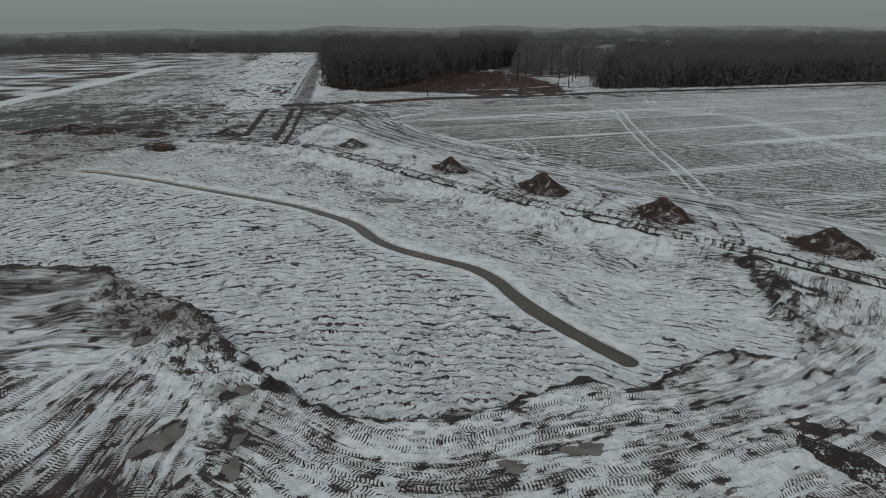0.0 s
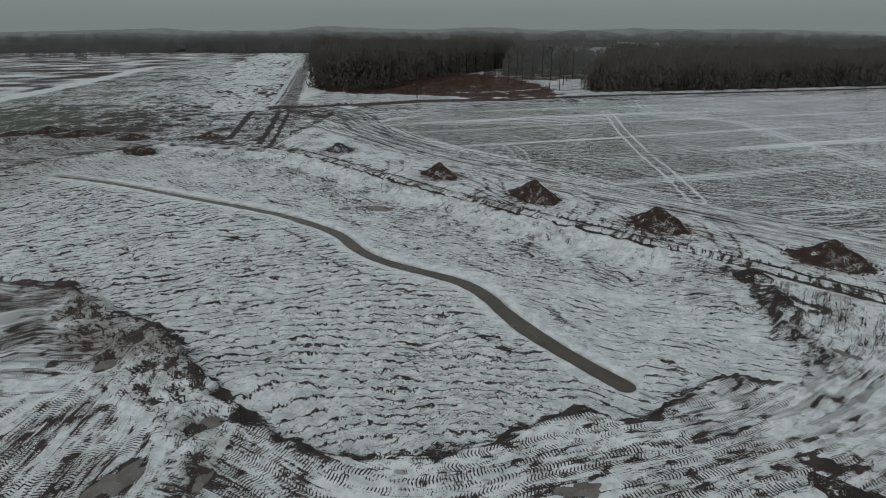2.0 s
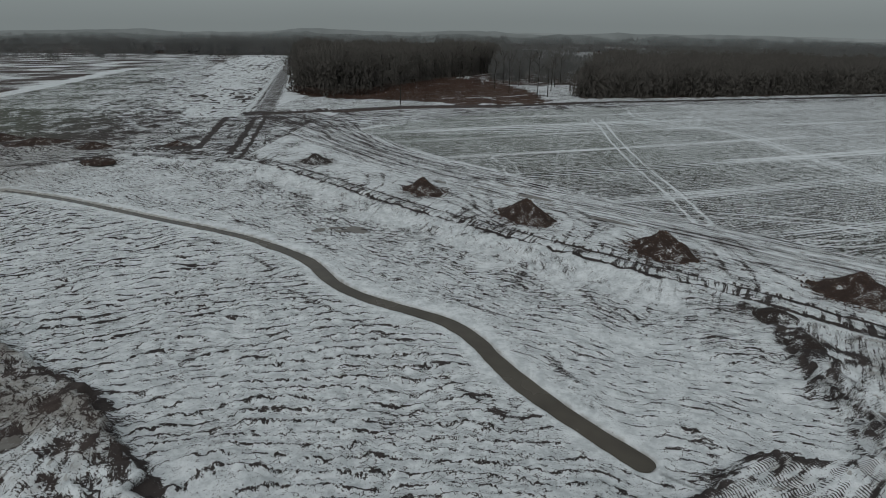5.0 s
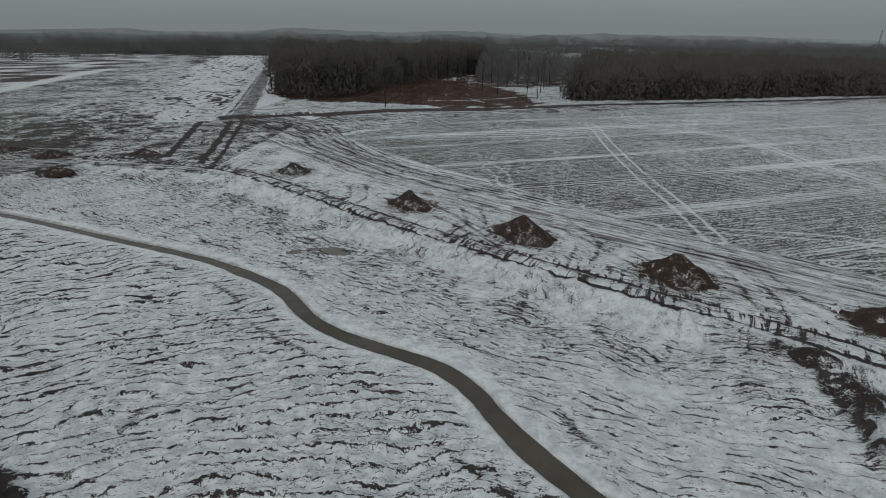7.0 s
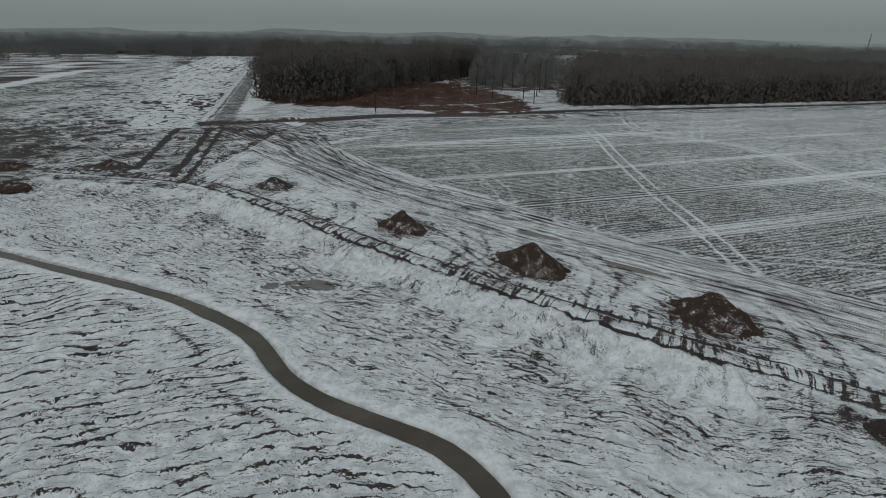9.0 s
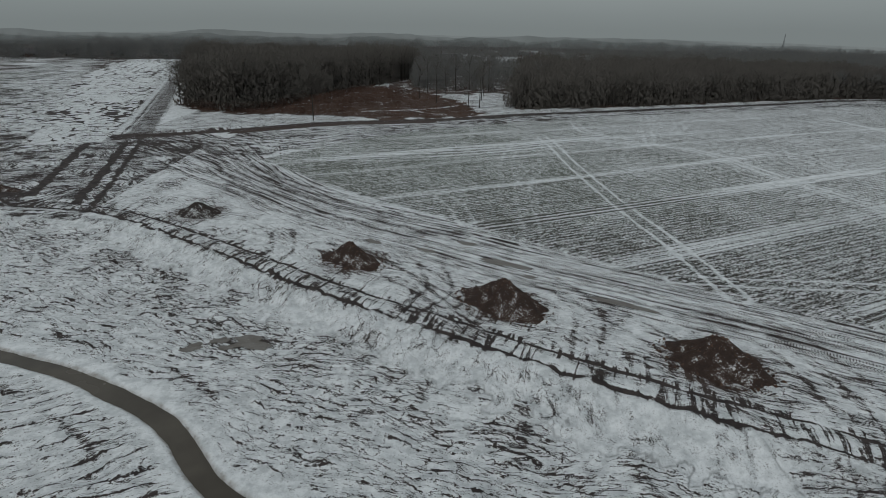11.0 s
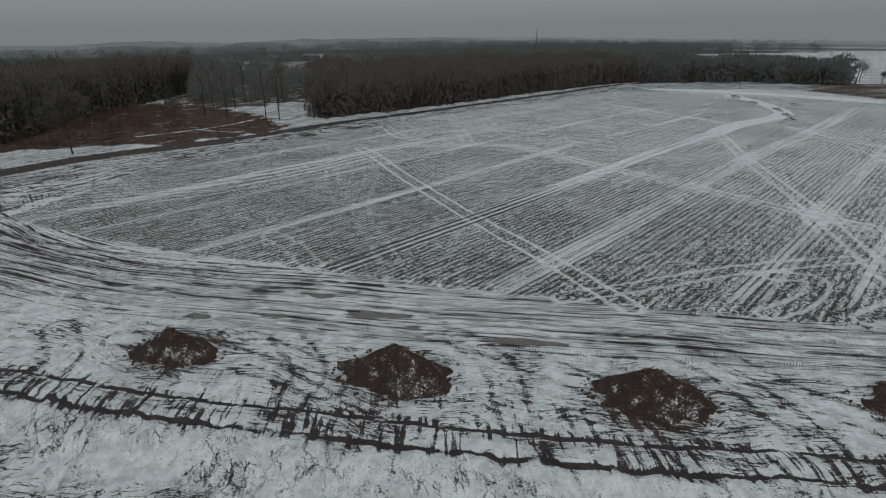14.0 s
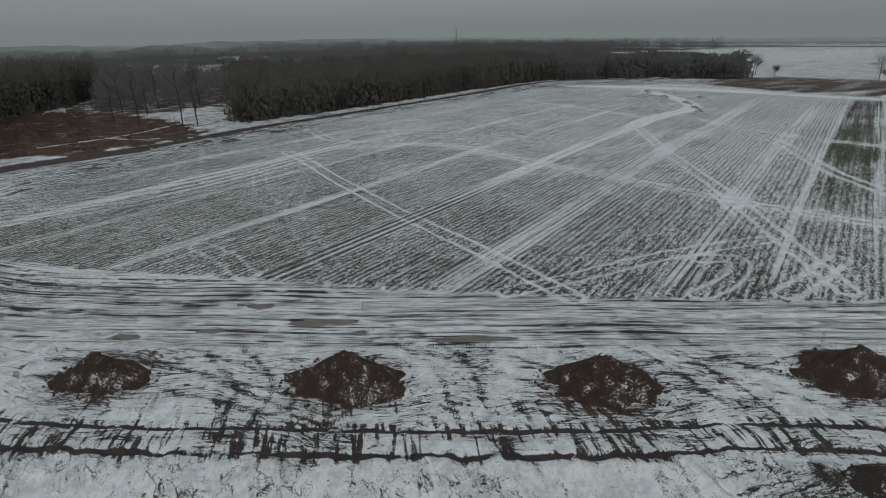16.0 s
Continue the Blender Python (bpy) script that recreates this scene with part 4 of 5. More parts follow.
def puddle(px, py, a, b, rot, z, seed):
    rnd = random.Random(seed)
    n = 48
    ph = [rnd.uniform(0, 6.28) for _ in range(4)]
    verts, faces = [(0, 0, 0.012)], []
    for k, (sc, h) in enumerate(((0.6, 0.012), (0.95, 0.010), (1.0, -0.05))):
        for i in range(n):
            t = 6.2832 * i / n
            r = sc * (1 + 0.24 * math.sin(2 * t + ph[0]) + 0.18 * math.sin(3 * t + ph[1]) + 0.14 * math.sin(5 * t + ph[2]) + 0.09 * math.sin(9 * t + ph[3]))
            verts.append((a * r * math.cos(t), b * r * math.sin(t), h))
    for i in range(n):
        j = (i + 1) % n
        faces.append((0, 1 + i, 1 + j))
        for k in (0, n):
            faces.append((1 + k + i, 1 + k + n + i, 1 + k + n + j, 1 + k + j))
    ob = new("frozen_puddle", mesh_of("frozen_puddle", verts, faces, ICE))
    ob.matrix_world = pose(*place(px, py), z, 0, 0, rot)
    return tagged(ob, "muddy frozen puddle lying in wheel tracks" if z > -0.5 else "grey frozen puddle on the basin floor", "puddle", "frozen puddles")


for i, p in enumerate(PUDDLES):
    puddle(*p, -0.02, 200 + i)
for i, p in enumerate(POOL):
    puddle(*p, -0.92, 300 + i)


def spoil_heap(x, y, lx, ly, h, rot, seed, tail=0.0, label="", clods=150, cover=None):
    """A tipped heap: a blunt cone with a shoulder, a tail and slumped flanks; its clods lie on it."""
    rnd = random.Random(seed)
    n, m = 64, 22
    verts, faces = [], []
    ox = seed * 13.7

    def height(u, v):
        r = math.hypot(u, v)
        t = math.atan2(v, u)
        lobe = 1 + 0.08 * math.sin(2 * t + ox) + 0.08 * math.sin(3 * t + 2 * ox) + 0.22 * noise.noise(Vector((math.cos(t) * 3 + ox, math.sin(t) * 3, 1)))
        q = r / lobe
        main = max(0.0, 1.12 - math.sqrt(q * q + 0.02)) ** 1.45
        side = tail * 0.40 * math.exp(-((u - 0.72) ** 2 / 0.08 + (v + 0.12) ** 2 / 0.09))
        nz = noise.fractal(Vector((u * 2.6 + ox, v * 2.6, ox)), 0.9, 2.1, 5)
        nz2 = noise.noise(Vector((u * 9 + ox, v * 9, 3)))
        w = min(1.0, main * 5)
        return h * (main * 0.92 + side * w ** 0.2 + (0.065 * nz + 0.03 * nz2) * w)

    verts.append((0, 0, height(0, 0)))
    for k in range(1, m + 1):
        r = 1.25 * (k / m)
        for i in range(n):
            t = 6.2832 * i / n
            u, v = r * math.cos(t), r * math.sin(t)
            z = height(u, v) if k < m else -0.3
            verts.append((u * lx * 1.12, v * ly * 1.12, z if z > 0.02 else min(z, -0.03) - 0.25 * (k >= m - 1)))
    for i in range(n):
        j = (i + 1) % n
        faces.append((0, 1 + i, 1 + j))
        for k in range(m - 1):
            a = 1 + k * n
            faces.append((a + i, a + n + i, a + n + j, a + j))
    heap = new("spoil_heap")
    heap.matrix_world = pose(*place(x, y), 0, 0, 0, rot)
    part("mound", mesh_of("mound", verts, faces, cover or HEAP, False), heap)
    cv, cf = [], []
    for _ in range(clods):
        t, r = rnd.uniform(0, 6.283), 1.5 * rnd.random() ** 0.7
        u, v = r * math.cos(t), r * math.sin(t)
        s = 0.03 + 0.12 * rnd.random() ** 2
        b = len(cv)
        c = Vector((u * lx, v * ly, max(0, height(u, v)) + s * 0.25))
        for d in ((1, 0, 0), (-1, 0, 0), (0, 1, 0), (0, -1, 0), (0, 0, 1), (0, 0, -1)):
            cv.append(tuple(c + Vector(d) * s * rnd.uniform(0.6, 1.25) + Vector((rnd.uniform(-.3, .3), rnd.uniform(-.3, .3), 0)) * s))
        cf += [(b + i_, b + j_, b + k_) for i_, j_, k_ in ((0, 2, 4), (2, 1, 4), (1, 3, 4), (3, 0, 4), (2, 0, 5), (1, 2, 5), (3, 1, 5), (0, 3, 5))]
    if clods:
        tagged(part("loose_soil", mesh_of("loose_soil", cv, cf, CLOD), heap), kind="stuff")
    return tagged(heap, label or "brown heap of dug soil flecked with snow", "soil heap", "spoil heaps along the basin")


spoil_heap(-12.65, 5.3, 2.45, 1.55, 1.95, -42, 1, 0.2, clods=420)
spoil_heap(-1.1, -4.0, 2.9, 1.9, 2.35, -40, 2, 0.8, "broad brown heap of dug soil streaked with snow", 520)
spoil_heap(10.1, -12.9, 2.7, 1.65, 2.25, -40, 3, 0.8, "brown heap of dug soil with a slumped tail", 520)
spoil_heap(22.3, -20.8, 2.8, 1.9, 2.1, -40, 4, 0.5, clods=420)
# on this bank MURK's dark colour also stands in for shade
spoil_heap(10.2, -49.4, 2.3, 1.0, 0.8, -48, 7, 0.4, "low dark bank of dug soil beside the wheel tracks", 0, MURK)
spoil_heap(14.5, -25.2, 1.3, 1.0, 0.9, -30, 8, 0.2, "small dark heap of dug soil on the basin rim", 0, MURK)
spoil_heap(14.6, -29.4, 2.4, 1.1, 0.75, 84, 9, 0.4, "low dark ridge of dug soil on the basin rim", 0, MURK)
spoil_heap(-30.2, 19.6, 2.2, 1.5, 1.5, -36, 5, 0.3, "low dark heap of dug soil beside the haul track", 0, MURK)
for i, (x, y, a, b, h) in enumerate(((-57.0, 29.4, 2.0, 1.4, 0.9), (-62.6, 17.4, 1.8, 1.2, 0.45), (-69.6, 26.2, 2.2, 1.6, 1.1), (-81.6, 28.6, 4.0, 2.0, 1.1), (-90, 31, 2.8, 1.8, 1.3), (-95, 28.5, 3.5, 1.6, 0.8))):
    spoil_heap(x, y, a, b, h, 10 * i, 20 + i, 0.3, "low dark soil heap at the end of the basin", 30)
for i, (x, y, a, b, h) in enumerate(((124, 57, 2.6, 0.9, 0.5), (132, 65, 3, 0.9, 0.5), (150, 92, 3.6, 1.0, 0.6), (118, 52, 2.0, 0.9, 0.5), (141, 79, 2.6, 0.9, 0.5), (146, 70, 2.4, 0.9, 0.5))):
    spoil_heap(x, y, a, b, h, 50, 40 + i, 0.2, "low snowy ridge of pushed soil by the field edge", 0, RIDGE)


# ---- trees ----
def tube(verts, faces, p, q, r0, r1, sides):
    d = (q - p).normalized()
    a = d.orthogonal().normalized()
    b = d.cross(a)
    base = len(verts)
    for c, r in ((p, r0), (q, r1)):
        for i in range(sides):
            t = 6.2832 * i / sides
            verts.append(tuple(c + (a * math.cos(t) + b * math.sin(t)) * r))
    for i in range(sides):
        j = (i + 1) % sides
        faces.append((base + i, base + j, base + sides + j, base + sides + i))


def sliver(verts, faces, p, d, l, w, rnd):
    side = d.cross(Vector((rnd.uniform(-1, 1), rnd.uniform(-1, 1), rnd.uniform(-1, 1)))).normalized() * w
    b = len(verts)
    verts.extend((tuple(p - side), tuple(p + side), tuple(p + d * l)))
    faces.append((b, b + 1, b + 2))


def bare_tree(seed, h, spread, twigs, limbs=9, thick=0.2):
    rnd = random.Random(seed)
    v, f, cv, cf = [], [], [], []
    top = Vector((rnd.uniform(-.5, .5), rnd.uniform(-.5, .5), h * 0.78))
    mid = Vector((rnd.uniform(-.25, .25), rnd.uniform(-.25, .25), h * 0.4))
    tube(v, f, Vector((0, 0, -0.4)), mid, thick, thick * 0.7, 7)
    tube(v, f, mid, top, thick * 0.7, thick * 0.2, 6)
    ends = []
    for i in range(limbs):
        t = rnd.uniform(0.05, 0.95)
        p = mid.lerp(top, t)
        a = i * 2.4 + rnd.uniform(-.5, .5)
        r = spread * rnd.uniform(0.55, 1.0) * (1 - 0.45 * t)
        q = p + Vector((math.cos(a) * r, math.sin(a) * r, h * rnd.uniform(0.10, 0.24)))
        k = p.lerp(q, 0.5) + Vector((0, 0, -0.25))
        tube(v, f, p, k, thick * 0.33, thick * 0.22, 4)
        tube(v, f, k, q, thick * 0.22, thick * 0.07, 4)
        ends += [(k, 1.0), (q, 1.0), (p.lerp(q, 0.75), 1.0)]
        for _ in range(3):
            s = k.lerp(q, rnd.random())
            e = s + Vector((rnd.uniform(-1, 1), rnd.uniform(-1, 1), rnd.uniform(0.2, 1.2))) * spread * 0.35
            tube(v, f, s, e, thick * 0.10, thick * 0.03, 3)
            ends.append((e, 0.9))
    ends.append((top, 1.0))
    for _ in range(twigs):
        e, s = rnd.choice(ends)
        p = e + Vector((rnd.gauss(0, 1), rnd.gauss(0, 1), rnd.gauss(0, 0.8))) * spread * 0.20
        d = Vector((p.x * 0.25 + rnd.gauss(0, .6), p.y * 0.25 + rnd.gauss(0, .6), rnd.uniform(-0.1, 1.1))).normalized()
        sliver(cv, cf, p, d, rnd.uniform(0.5, 1.3), rnd.uniform(0.02, 0.05), rnd)
    return v, f, cv, cf


def tree(seed, h, spread, twigs, label, group="", thick=0.2, crown=None):
    v, f, cv, cf = bare_tree(seed, h, spread, twigs, thick=thick)
    ob = new("tree")
    part("trunk", mesh_of("trunk", v, f, BARK, False), ob)
    part("crown", mesh_of("crown", cv, cf, crown or TWIG), ob, "fine bare twigs")
    return tagged(ob, label, "tree", group)


def along_edge(poly, n):
    pts = [Vector(p) for p in poly]
    ls = [(b - a).length for a, b in zip(pts, pts[1:])]
    out = []
    for i in range(n):
        t = (i + 0.5) / n * sum(ls)
        k = 0
        while t > ls[k]:
            t -= ls[k]
            k += 1
        d = (pts[k + 1] - pts[k]).normalized()
        out.append((pts[k] + d * t, Vector((-d.y, d.x))))
    return out


kinds = [tree(60 + i, 14 + 0.5 * i, 3.4 + 0.25 * i, 900, "tall bare winter tree at the edge of the wood", "wood edge trees") for i in range(6)]
kinds += [tree(70 + i, 13 + 0.6 * i, 3.6 + 0.3 * i, 1000, "bare winter tree, paled for haze, at the far end of the wood", "wood edge trees", crown=PALE) for i in range(3)]
spots = []
rnd = random.Random(8)
for line, n in (([(-108, 262), (-66, 118)], 26), ([(-66, 118), (-52, 109), (-43, 116), (-38, 138), (-31, 158), (-18, 186), (0, 222)], 48), ([(30, 150), (24, 114.5), (52, 119.5), (102, 137.5), (146, 150), (166, 152)], 64),
                ([(166, 150), (186, 138), (203, 127), (216, 104), (224, 100), (242, 120)], 18)):
    for p, side in along_edge(line, n):
        for depth in (0.5, 5.0) if n == 48 else (0.5,):
            q = p + side * (depth + rnd.uniform(-0.8, 3.0)) + Vector((rnd.uniform(-1.5, 1.5), rnd.uniform(-1, 1)))
            spots.append((*place(q.x, q.y), rnd.uniform(0.72, 1.05) * {64: 0.64, 18: 0.66}.get(n, 0.86)))
used = set()
for i, (x, y, size) in enumerate(spots):
    m = pose(x, y, -0.05, 0, 0, rnd.uniform(0, 360)) @ Matrix.Scale(size, 4)
    k = 6 + i % 3 if x > 128 else i % 6
    if k not in used:
        used.add(k)
        kinds[k].matrix_world = m
    else:
        ob = copy_thing(kinds[k], pose(0, 0, 0))
        ob.matrix_basis = m
lone = tree(81, 11.0, 4.0, 2600, "single bare tree on the snowy verge by the ditch", thick=0.16)
lone.matrix_world = pose(*place(-28.2, 90.2), 0)
for i, (x, y, h, w) in enumerate(((2.4, 126, 13, 2.8), (10.9, 118.5, 14, 3.6), (13.8, 115.6, 10, 2.4), (1.7, 160, 13, 3), (7, 150, 12, 3), (20, 150, 13, 3), (-2, 140, 11, 2.6), (17, 135, 12, 2.8), (12, 165, 14, 3), (24, 165, 13, 3))):
    t = tree(90 + i, h, w, 260, "slender bare tree by the snowy track", "trees at the gap in the wood", 0.14)
    t.matrix_world = pose(*place(x, y), 0, 0, 0, 40 * i)
for i, (x, y, h, w) in enumerate(((238, 105.5, 6.5, 2.4), (236.5, 96.5, 3.5, 1.5), (239, 60, 8, 3.4), (231, 55, 4, 2))):
    t = tree(110 + i, h, w, 420, "small bare tree alone on the brown meadow", "lone trees on the meadow", 0.12)
    t.matrix_world = pose(*place(x, y), 0)


def bulk(v, f, x, y, h, w, n, rnd):
    """The close inner branching of a crown: many small upright clumps."""
    for _ in range(n):
        a, r = rnd.uniform(0, 6.283), w * math.sqrt(rnd.random())
        z = h * (1 - 0.30 * (r / w) ** 2) * (1 - 0.95 * rnd.random() ** 1.15) - 0.4
        l, t = rnd.uniform(0.22, 0.50) * (1 + 0.25 * w / 3.6), rnd.uniform(0, 6.283)
        cx, cy = x + r * math.cos(a), y + r * math.sin(a)
        dx, dy = math.cos(t) * l * 0.8, math.sin(t) * l * 0.8
        k = len(v)
        e = rnd.uniform(-0.4, 0.4)
        v.extend(((cx - dx, cy - dy, z - l * 0.5 + e), (cx + dx, cy + dy, z - l * 0.5 - e), (cx + dx * e, cy + dy * e, z + l * 0.7)))
        f.append((k, k + 1, k + 2))


def wood_mass(name, label, trees, material, twigs, size, trunk=True):
    """Trees that nobody could count, in one mesh."""
    rnd = random.Random(len(trees))
    v, f, marks = [], [], []
    for x, y, h, w in trees:
        x, y = map(float, place(x, y))
        base, first = float(fall(x, y)), len(v)
        if trunk:
            tube(v, f, Vector((x, y, -0.3)), Vector((x + rnd.uniform(-.4, .4), y + rnd.uniform(-.4, .4), h * 0.8)), 0.16, 0.05, 3)
        if h > 5:
            before = len(f)
            bulk(v, f, x, y, h, w, int(twigs * 1.3), rnd)
            marks.extend(range(before, len(f)))
        for i in range(twigs):
            fine = i % 3 > 0
            a, r = rnd.uniform(0, 6.283), (w if fine else w * 0.85) * math.sqrt(rnd.random())
            l = size * (0.55 if fine else 1.1)
            dome = h * (1 - 0.28 * (r / w) ** 2)
            p = Vector((x + r * math.cos(a), y + r * math.sin(a), max(0.1, dome * (1 - (0.9 if not fine else 0.8) * rnd.random() ** (1.1 if not fine else 1.7)) - l * 0.8)))
            d = Vector((math.cos(a) * 0.6 + rnd.gauss(0, .6), math.sin(a) * 0.6 + rnd.gauss(0, .6), rnd.uniform(-0.2, 0.9))).normalized()
            sliver(v, f, p, d, l * rnd.uniform(0.6, 1.3), l * rnd.uniform(0.08, 0.16), rnd)
        if base < 0:
            v[first:] = [(a, b, c + base) for a, b, c in v[first:]]
    me = mesh_of(name, v, f, material)
    me.materials.append(INNER if material in (TWIG, DUSK, SCRUB) else INNER_PALE)
    inner = np.zeros(len(f), np.int32)
    inner[marks] = 1
    me.polygons.foreach_set("material_index", inner)
    return tagged(new(name, me), label, "wood", kind="stuff")


def fill(poly, spacing, seed, h0, h1, w):
    rnd = random.Random(seed)
    xs, ys = [p[0] for p in poly], [p[1] for p in poly]
    out = []
    y = min(ys)
    while y < max(ys):
        x = min(xs)
        while x < max(xs):
            px, py = x + rnd.uniform(-1, 1) * spacing * 0.45, y + rnd.uniform(-1, 1) * spacing * 0.45
            if inside(np.array([px]), np.array([py]), poly)[0]:
                g = min(1.1, max(-0.1, 0.5 + 0.9 * noise.noise(Vector((px / 24, py / 24, seed))) + 0.4 * noise.noise(Vector((px / 9, py / 9, seed)))))
                out.append((px, py, h0 + (h1 - h0) * g + rnd.uniform(-1, 1), w * rnd.uniform(0.8, 1.25)))
            x += spacing
        y += spacing
    return out


wood_mass("wood", "dense dark bare wood west of the gap", fill(WOOD_A, 4.8, 3, 8.0, 14.5, 3.6), TWIG, 210, 0.7)
wood_mass("wood", "dense dark bare wood along the snowy field", fill(WOOD_B, 4.8, 5, 7.0, 10.5, 3.6), TWIG, 210, 0.7)
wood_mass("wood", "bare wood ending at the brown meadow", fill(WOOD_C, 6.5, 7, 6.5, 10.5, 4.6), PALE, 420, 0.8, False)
wood_mass("undergrowth", "reddish brown scrub before the wood", fill(SCRUBLAND, 2.6, 9, 0.5, 1.3, 1.3), SCRUB, 16, 0.8, False)
wood_mass("undergrowth", "reddish brown scrub at the wood's foot", [(p.x, p.y, 2.4, 1.6) for p, _ in along_edge([(-68, 120), (-52, 108), (-42, 115), (-37, 138)], 70)], DUSK, 50, 0.9, False)
thick = []
for i in range(420):
    x, y = rnd.uniform(-64, -8), rnd.uniform(99, 165)
    e = edge(np.array([x]), np.array([y]), SCRUBLAND)[0]
    if e > 1 and not (x > -22 and y < 118):
        thick.append((x, y, 0.6 + min(2.6, 0.16 * e) * rnd.uniform(0.5, 1.1), 1.6))
wood_mass("undergrowth", "reddish bare thicket rising towards the wood", thick, SCRUB, 70, 0.5, False)
foot = []
for line, n in (([(-104, 250), (-66, 121)], 60), ([(30, 150), (24, 114.5), (52, 119.5), (102, 137.5), (146, 150), (166, 151)], 150), ([(166, 150), (186, 138), (203, 127), (216, 104), (224, 100)], 60)):
    for p, side in along_edge(line, n):
        q = p + side * rnd.uniform(0.5, 7)
        foot.append((q.x, q.y, rnd.uniform(2.5, 7.0), 1.7))
wood_mass("undergrowth", "bare thicket under the edge of the wood", foot, TWIG, 90, 0.9, False)
rnd = random.Random(21)
grove = [(rnd.uniform(0, 190), rnd.uniform(240, 420), rnd.uniform(6, 12), 3.0) for _ in range(360)] + [(rnd.uniform(-110, 60), rnd.uniform(300, 420), rnd.uniform(6, 11), 3.2) for _ in range(200)] + [(rnd.uniform(-4, 48), rnd.uniform(165, 270), rnd.uniform(5, 11), 2.4) for _ in range(90)]
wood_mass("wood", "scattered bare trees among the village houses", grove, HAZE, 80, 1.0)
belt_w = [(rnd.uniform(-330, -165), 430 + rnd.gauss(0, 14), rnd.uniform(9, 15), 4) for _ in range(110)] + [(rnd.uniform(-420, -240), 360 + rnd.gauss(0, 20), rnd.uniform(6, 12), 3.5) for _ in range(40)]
wood_mass("wood", "far line of bare trees, paled for haze, by the road's end", belt_w, HAZE_FAR, 60, 1.6)
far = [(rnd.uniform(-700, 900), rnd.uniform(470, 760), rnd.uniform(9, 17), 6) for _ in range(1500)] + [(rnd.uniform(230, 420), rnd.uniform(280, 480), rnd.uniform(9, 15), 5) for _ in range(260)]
wood_mass("wood", "far bare woods paled for haze", far, HAZE_FAR, 44, 1.7, False)


# ---- village houses ----
def house(x, y, rot, lx, ly, h, snowy):
    ob = new("house")
    x, y = place(x, y)
    ob.matrix_world = pose(x, y, fall(x, y), 0, 0, rot)
    a, b, t = lx / 2, ly / 2, h + ly * 0.42
    body = [(-a, -b, -0.2), (a, -b, -0.2), (a, b, -0.2), (-a, b, -0.2), (-a, -b, h), (a, -b, h), (a, b, h), (-a, b, h), (-a, 0, t), (a, 0, t)]
    part("wall", mesh_of("wall", body, [(0, 1, 5, 4), (1, 2, 6, 9, 5), (2, 3, 7, 6), (3, 0, 4, 8, 7)], BRICK), ob)
    o, th = 0.4, 0.22
    rv, rf = [], []
    for s in (-1, 1):
        k = len(rv)
        slope = (t - h) / b
        for dz in (0.02, th):
            rv += [(-a - o, s * (b + o), h - slope * o + dz), (a + o, s * (b + o), h - slope * o + dz), (a + o, 0, t + dz), (-a - o, 0, t + dz)]
        rf += [(k + 4, k + 5, k + 6, k + 7), (k, k + 1, k + 5, k + 4), (k + 1, k + 2, k + 6, k + 5), (k + 3, k, k + 4, k + 7), (k + 3, k + 2, k + 1, k)]
    part("roof", mesh_of("roof", rv, rf, ROOF if snowy else TILE), ob, "snow-covered roof" if snowy else "dark tiled roof")
    cx = a * 0.5
    cv = [(cx + dx, dy, z) for z in (t - 0.6, t + 0.9) for dx, dy in ((-.35, -.35), (.35, -.35), (.35, .35), (-.35, .35))]
    part("chimney", mesh_of("chimney", cv, [(0, 1, 5, 4), (1, 2, 6, 5), (2, 3, 7, 6), (3, 0, 4, 7), (4, 5, 6, 7)], BRICK), ob)
    for s in (-1, 1):
        for wx in (-a * 0.55, a * 0.1, a * 0.6):
            yy = s * (b + 0.03)
            part("window", mesh_of("window", [(wx - .55, yy, 1.0), (wx + .55, yy, 1.0), (wx + .55, yy, 2.2), (wx - .55, yy, 2.2), (wx - .55, s * (b - .05), 1.0), (wx + .55, s * (b - .05), 1.0), (wx + .55, s * (b - .05), 2.2), (wx - .55, s * (b - .05), 2.2)],
                                          [(0, 1, 2, 3), (0, 4, 5, 1), (3, 2, 6, 7), (0, 3, 7, 4), (1, 5, 6, 2)], PANE), ob)
    return tagged(ob, "small village house with a snowy roof among bare trees" if snowy else "small dark-roofed village house among bare trees", "house", "village houses")


rnd = random.Random(5)
for i in range(26):
    x, y = rnd.uniform(8, 150), rnd.uniform(250, 480)
    if inside(np.array([x]), np.array([y]), WOOD_B)[0]:
        x -= 60
    house(x, y, rnd.uniform(0, 180), rnd.uniform(9, 14), rnd.uniform(7, 9), rnd.uniform(2.8, 4.2), rnd.random() < 0.65)
for i in range(4):
    house(-200 - 34 * i, 452 + rnd.uniform(-6, 6), rnd.uniform(0, 60), 10, 7, 2.5, False)


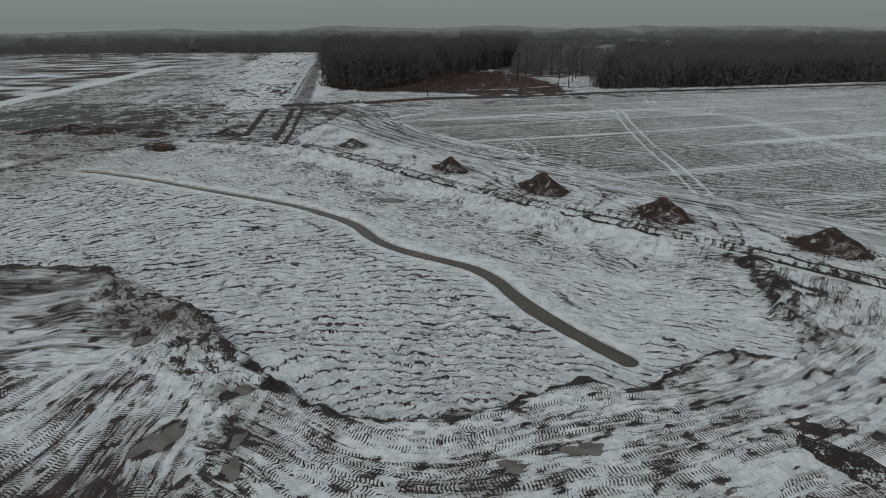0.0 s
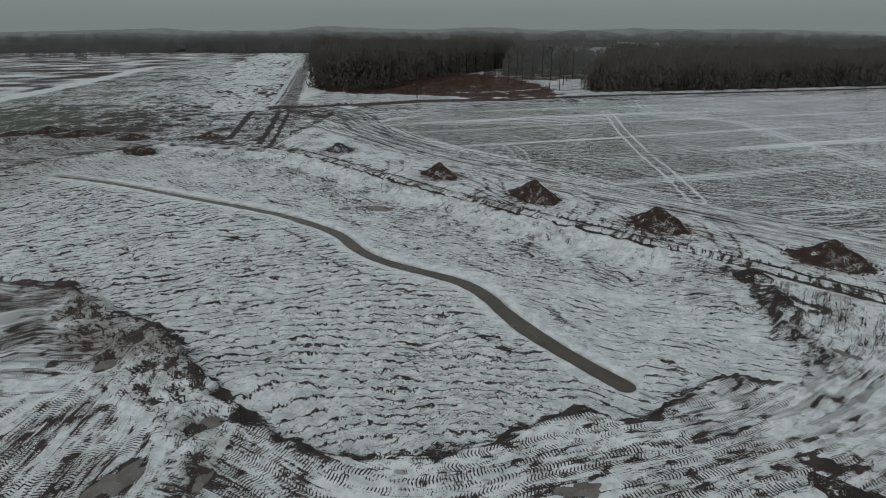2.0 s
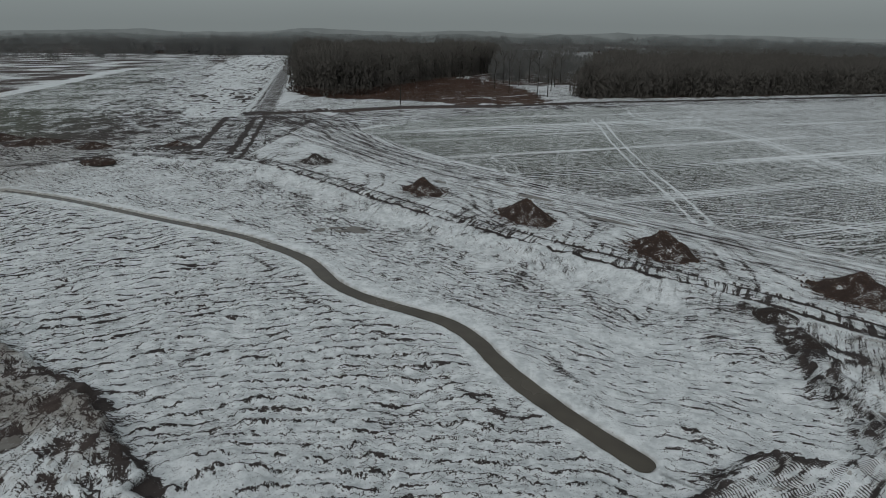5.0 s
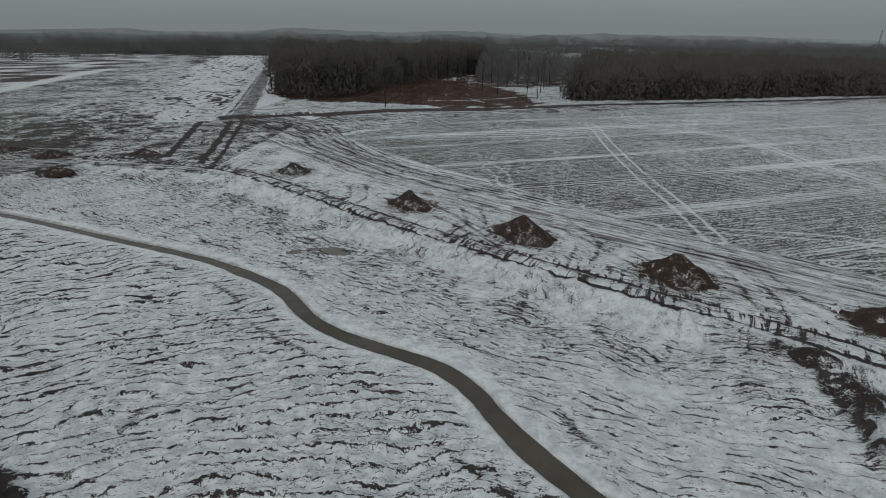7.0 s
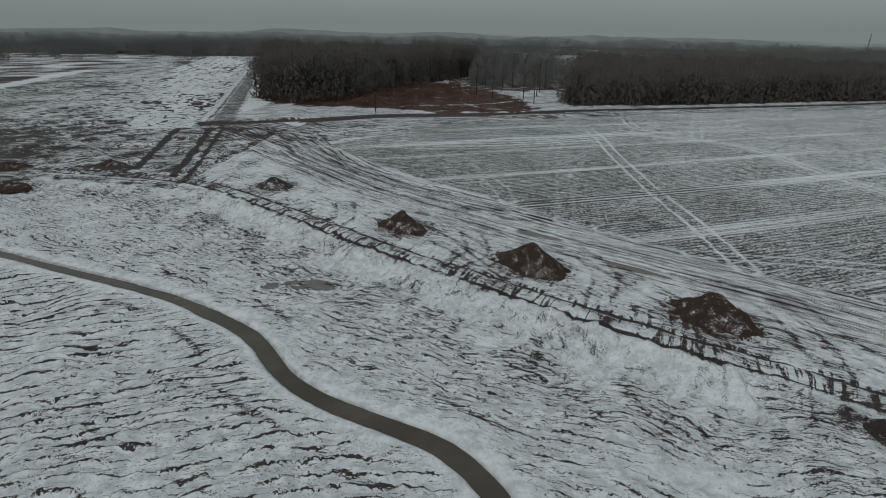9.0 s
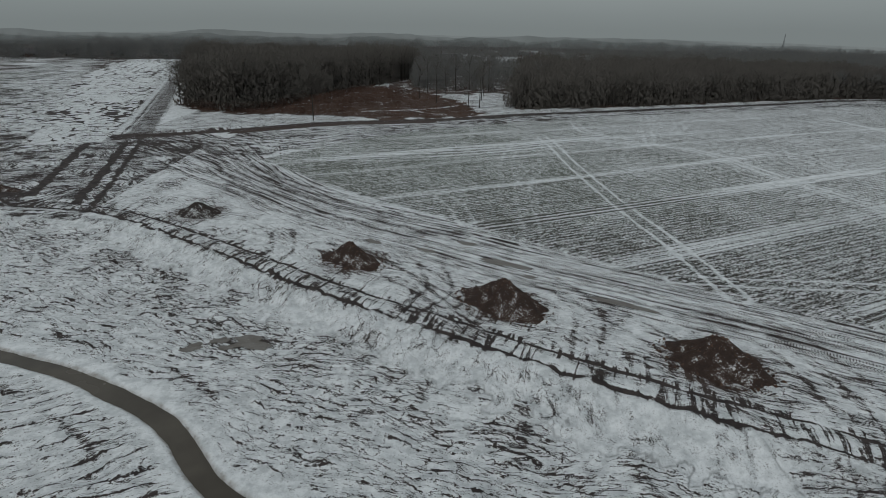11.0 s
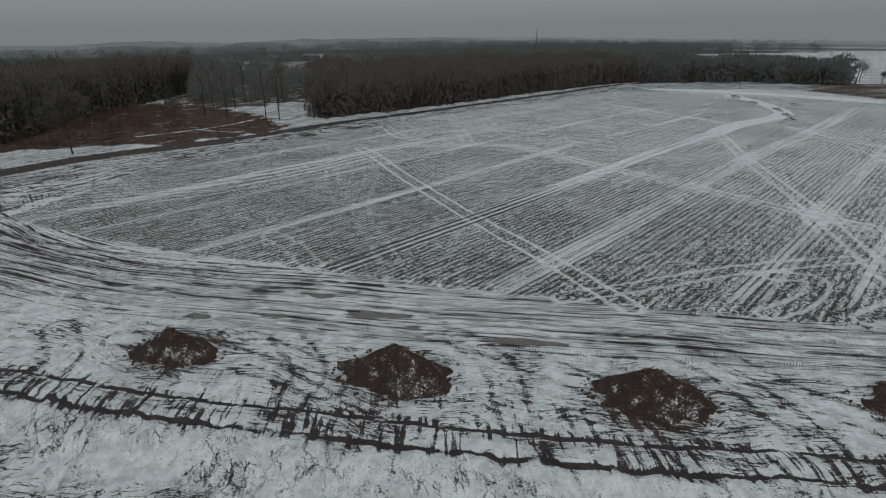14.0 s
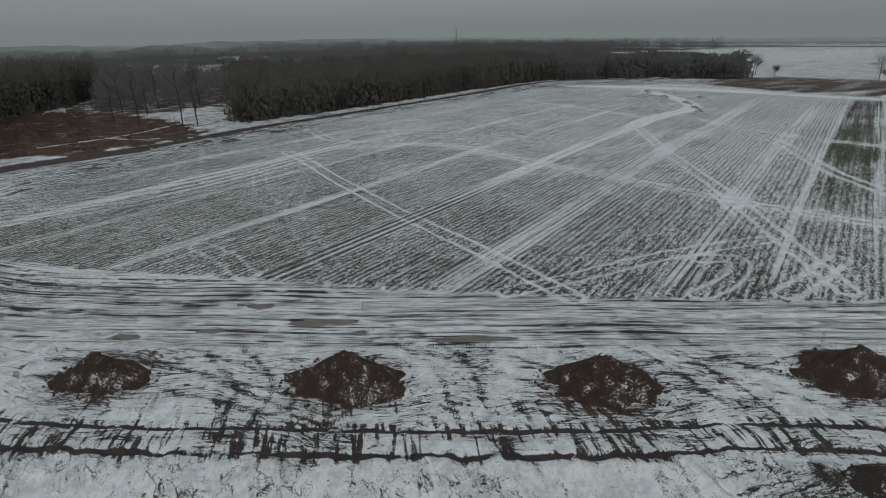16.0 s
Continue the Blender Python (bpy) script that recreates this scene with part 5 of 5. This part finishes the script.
# ---- far mast ----
def mast(x, y, h):
    ob = new("radio_mast")
    ob.matrix_world = pose(x, y, fall(x, y))
    for a in range(3):
        t = 2.094 * a
        v, f = [], []
        tube(v, f, Vector((1.6 * math.cos(t), 1.6 * math.sin(t), -0.3)), Vector((0.35 * math.cos(t), 0.35 * math.sin(t), h)), 0.16, 0.12, 5)
        part("leg", mesh_of("leg", v, f, STEEL), ob)
    v, f = [], []
    for k in range(18):
        z0, z1 = h * k / 18, h * (k + 1) / 18
        for a in range(3):
            r0, r1 = 1.6 - 1.25 * z0 / h, 1.6 - 1.25 * z1 / h
            t0, t1 = 2.094 * a, 2.094 * (a + 1)
            tube(v, f, Vector((r0 * math.cos(t0), r0 * math.sin(t0), z0)), Vector((r1 * math.cos(t1), r1 * math.sin(t1), z1)), 0.06, 0.06, 3)
    part("lattice", mesh_of("lattice", v, f, STEEL), ob)
    tagged(ob, "slim grey lattice radio mast beyond the woods", "mast")


mast(532, 750, 30)


# ---- distance ----
def hills(name, dist, base, rise, seed, color, low_east):
    verts, faces = [], []
    n = 400
    for i in range(n + 1):
        t = 6.2832 * i / n
        k = 1 - low_east * max(0.0, math.cos(t - radians(5))) ** 3
        h = base * (k if k > 0.05 else 0.05) + rise * k * (0.5 + 0.6 * noise.fractal(Vector((math.cos(t) * 5, math.sin(t) * 5, seed)), 0.7, 2.2, 5) + 0.12 * noise.noise(Vector((math.cos(t) * 90, math.sin(t) * 90, seed))))
        x, y = dist * math.cos(t), dist * math.sin(t)
        low = float(fall(x, y))
        verts += [(x, y, low - 4), (x, y, low + max(0.5, h)), (x * 1.12, y * 1.12, low - 8)]
    for i in range(n):
        a, b = 3 * i, 3 * i + 3
        faces += [(a, b, b + 1, a + 1), (a + 1, b + 1, b + 2, a + 2)]
    tagged(new(name, mesh_of(name, verts, faces, glow("haze_glow_" + str(seed), color), False)), kind="structure")


# each farther ring emits a paler grey in place of haze
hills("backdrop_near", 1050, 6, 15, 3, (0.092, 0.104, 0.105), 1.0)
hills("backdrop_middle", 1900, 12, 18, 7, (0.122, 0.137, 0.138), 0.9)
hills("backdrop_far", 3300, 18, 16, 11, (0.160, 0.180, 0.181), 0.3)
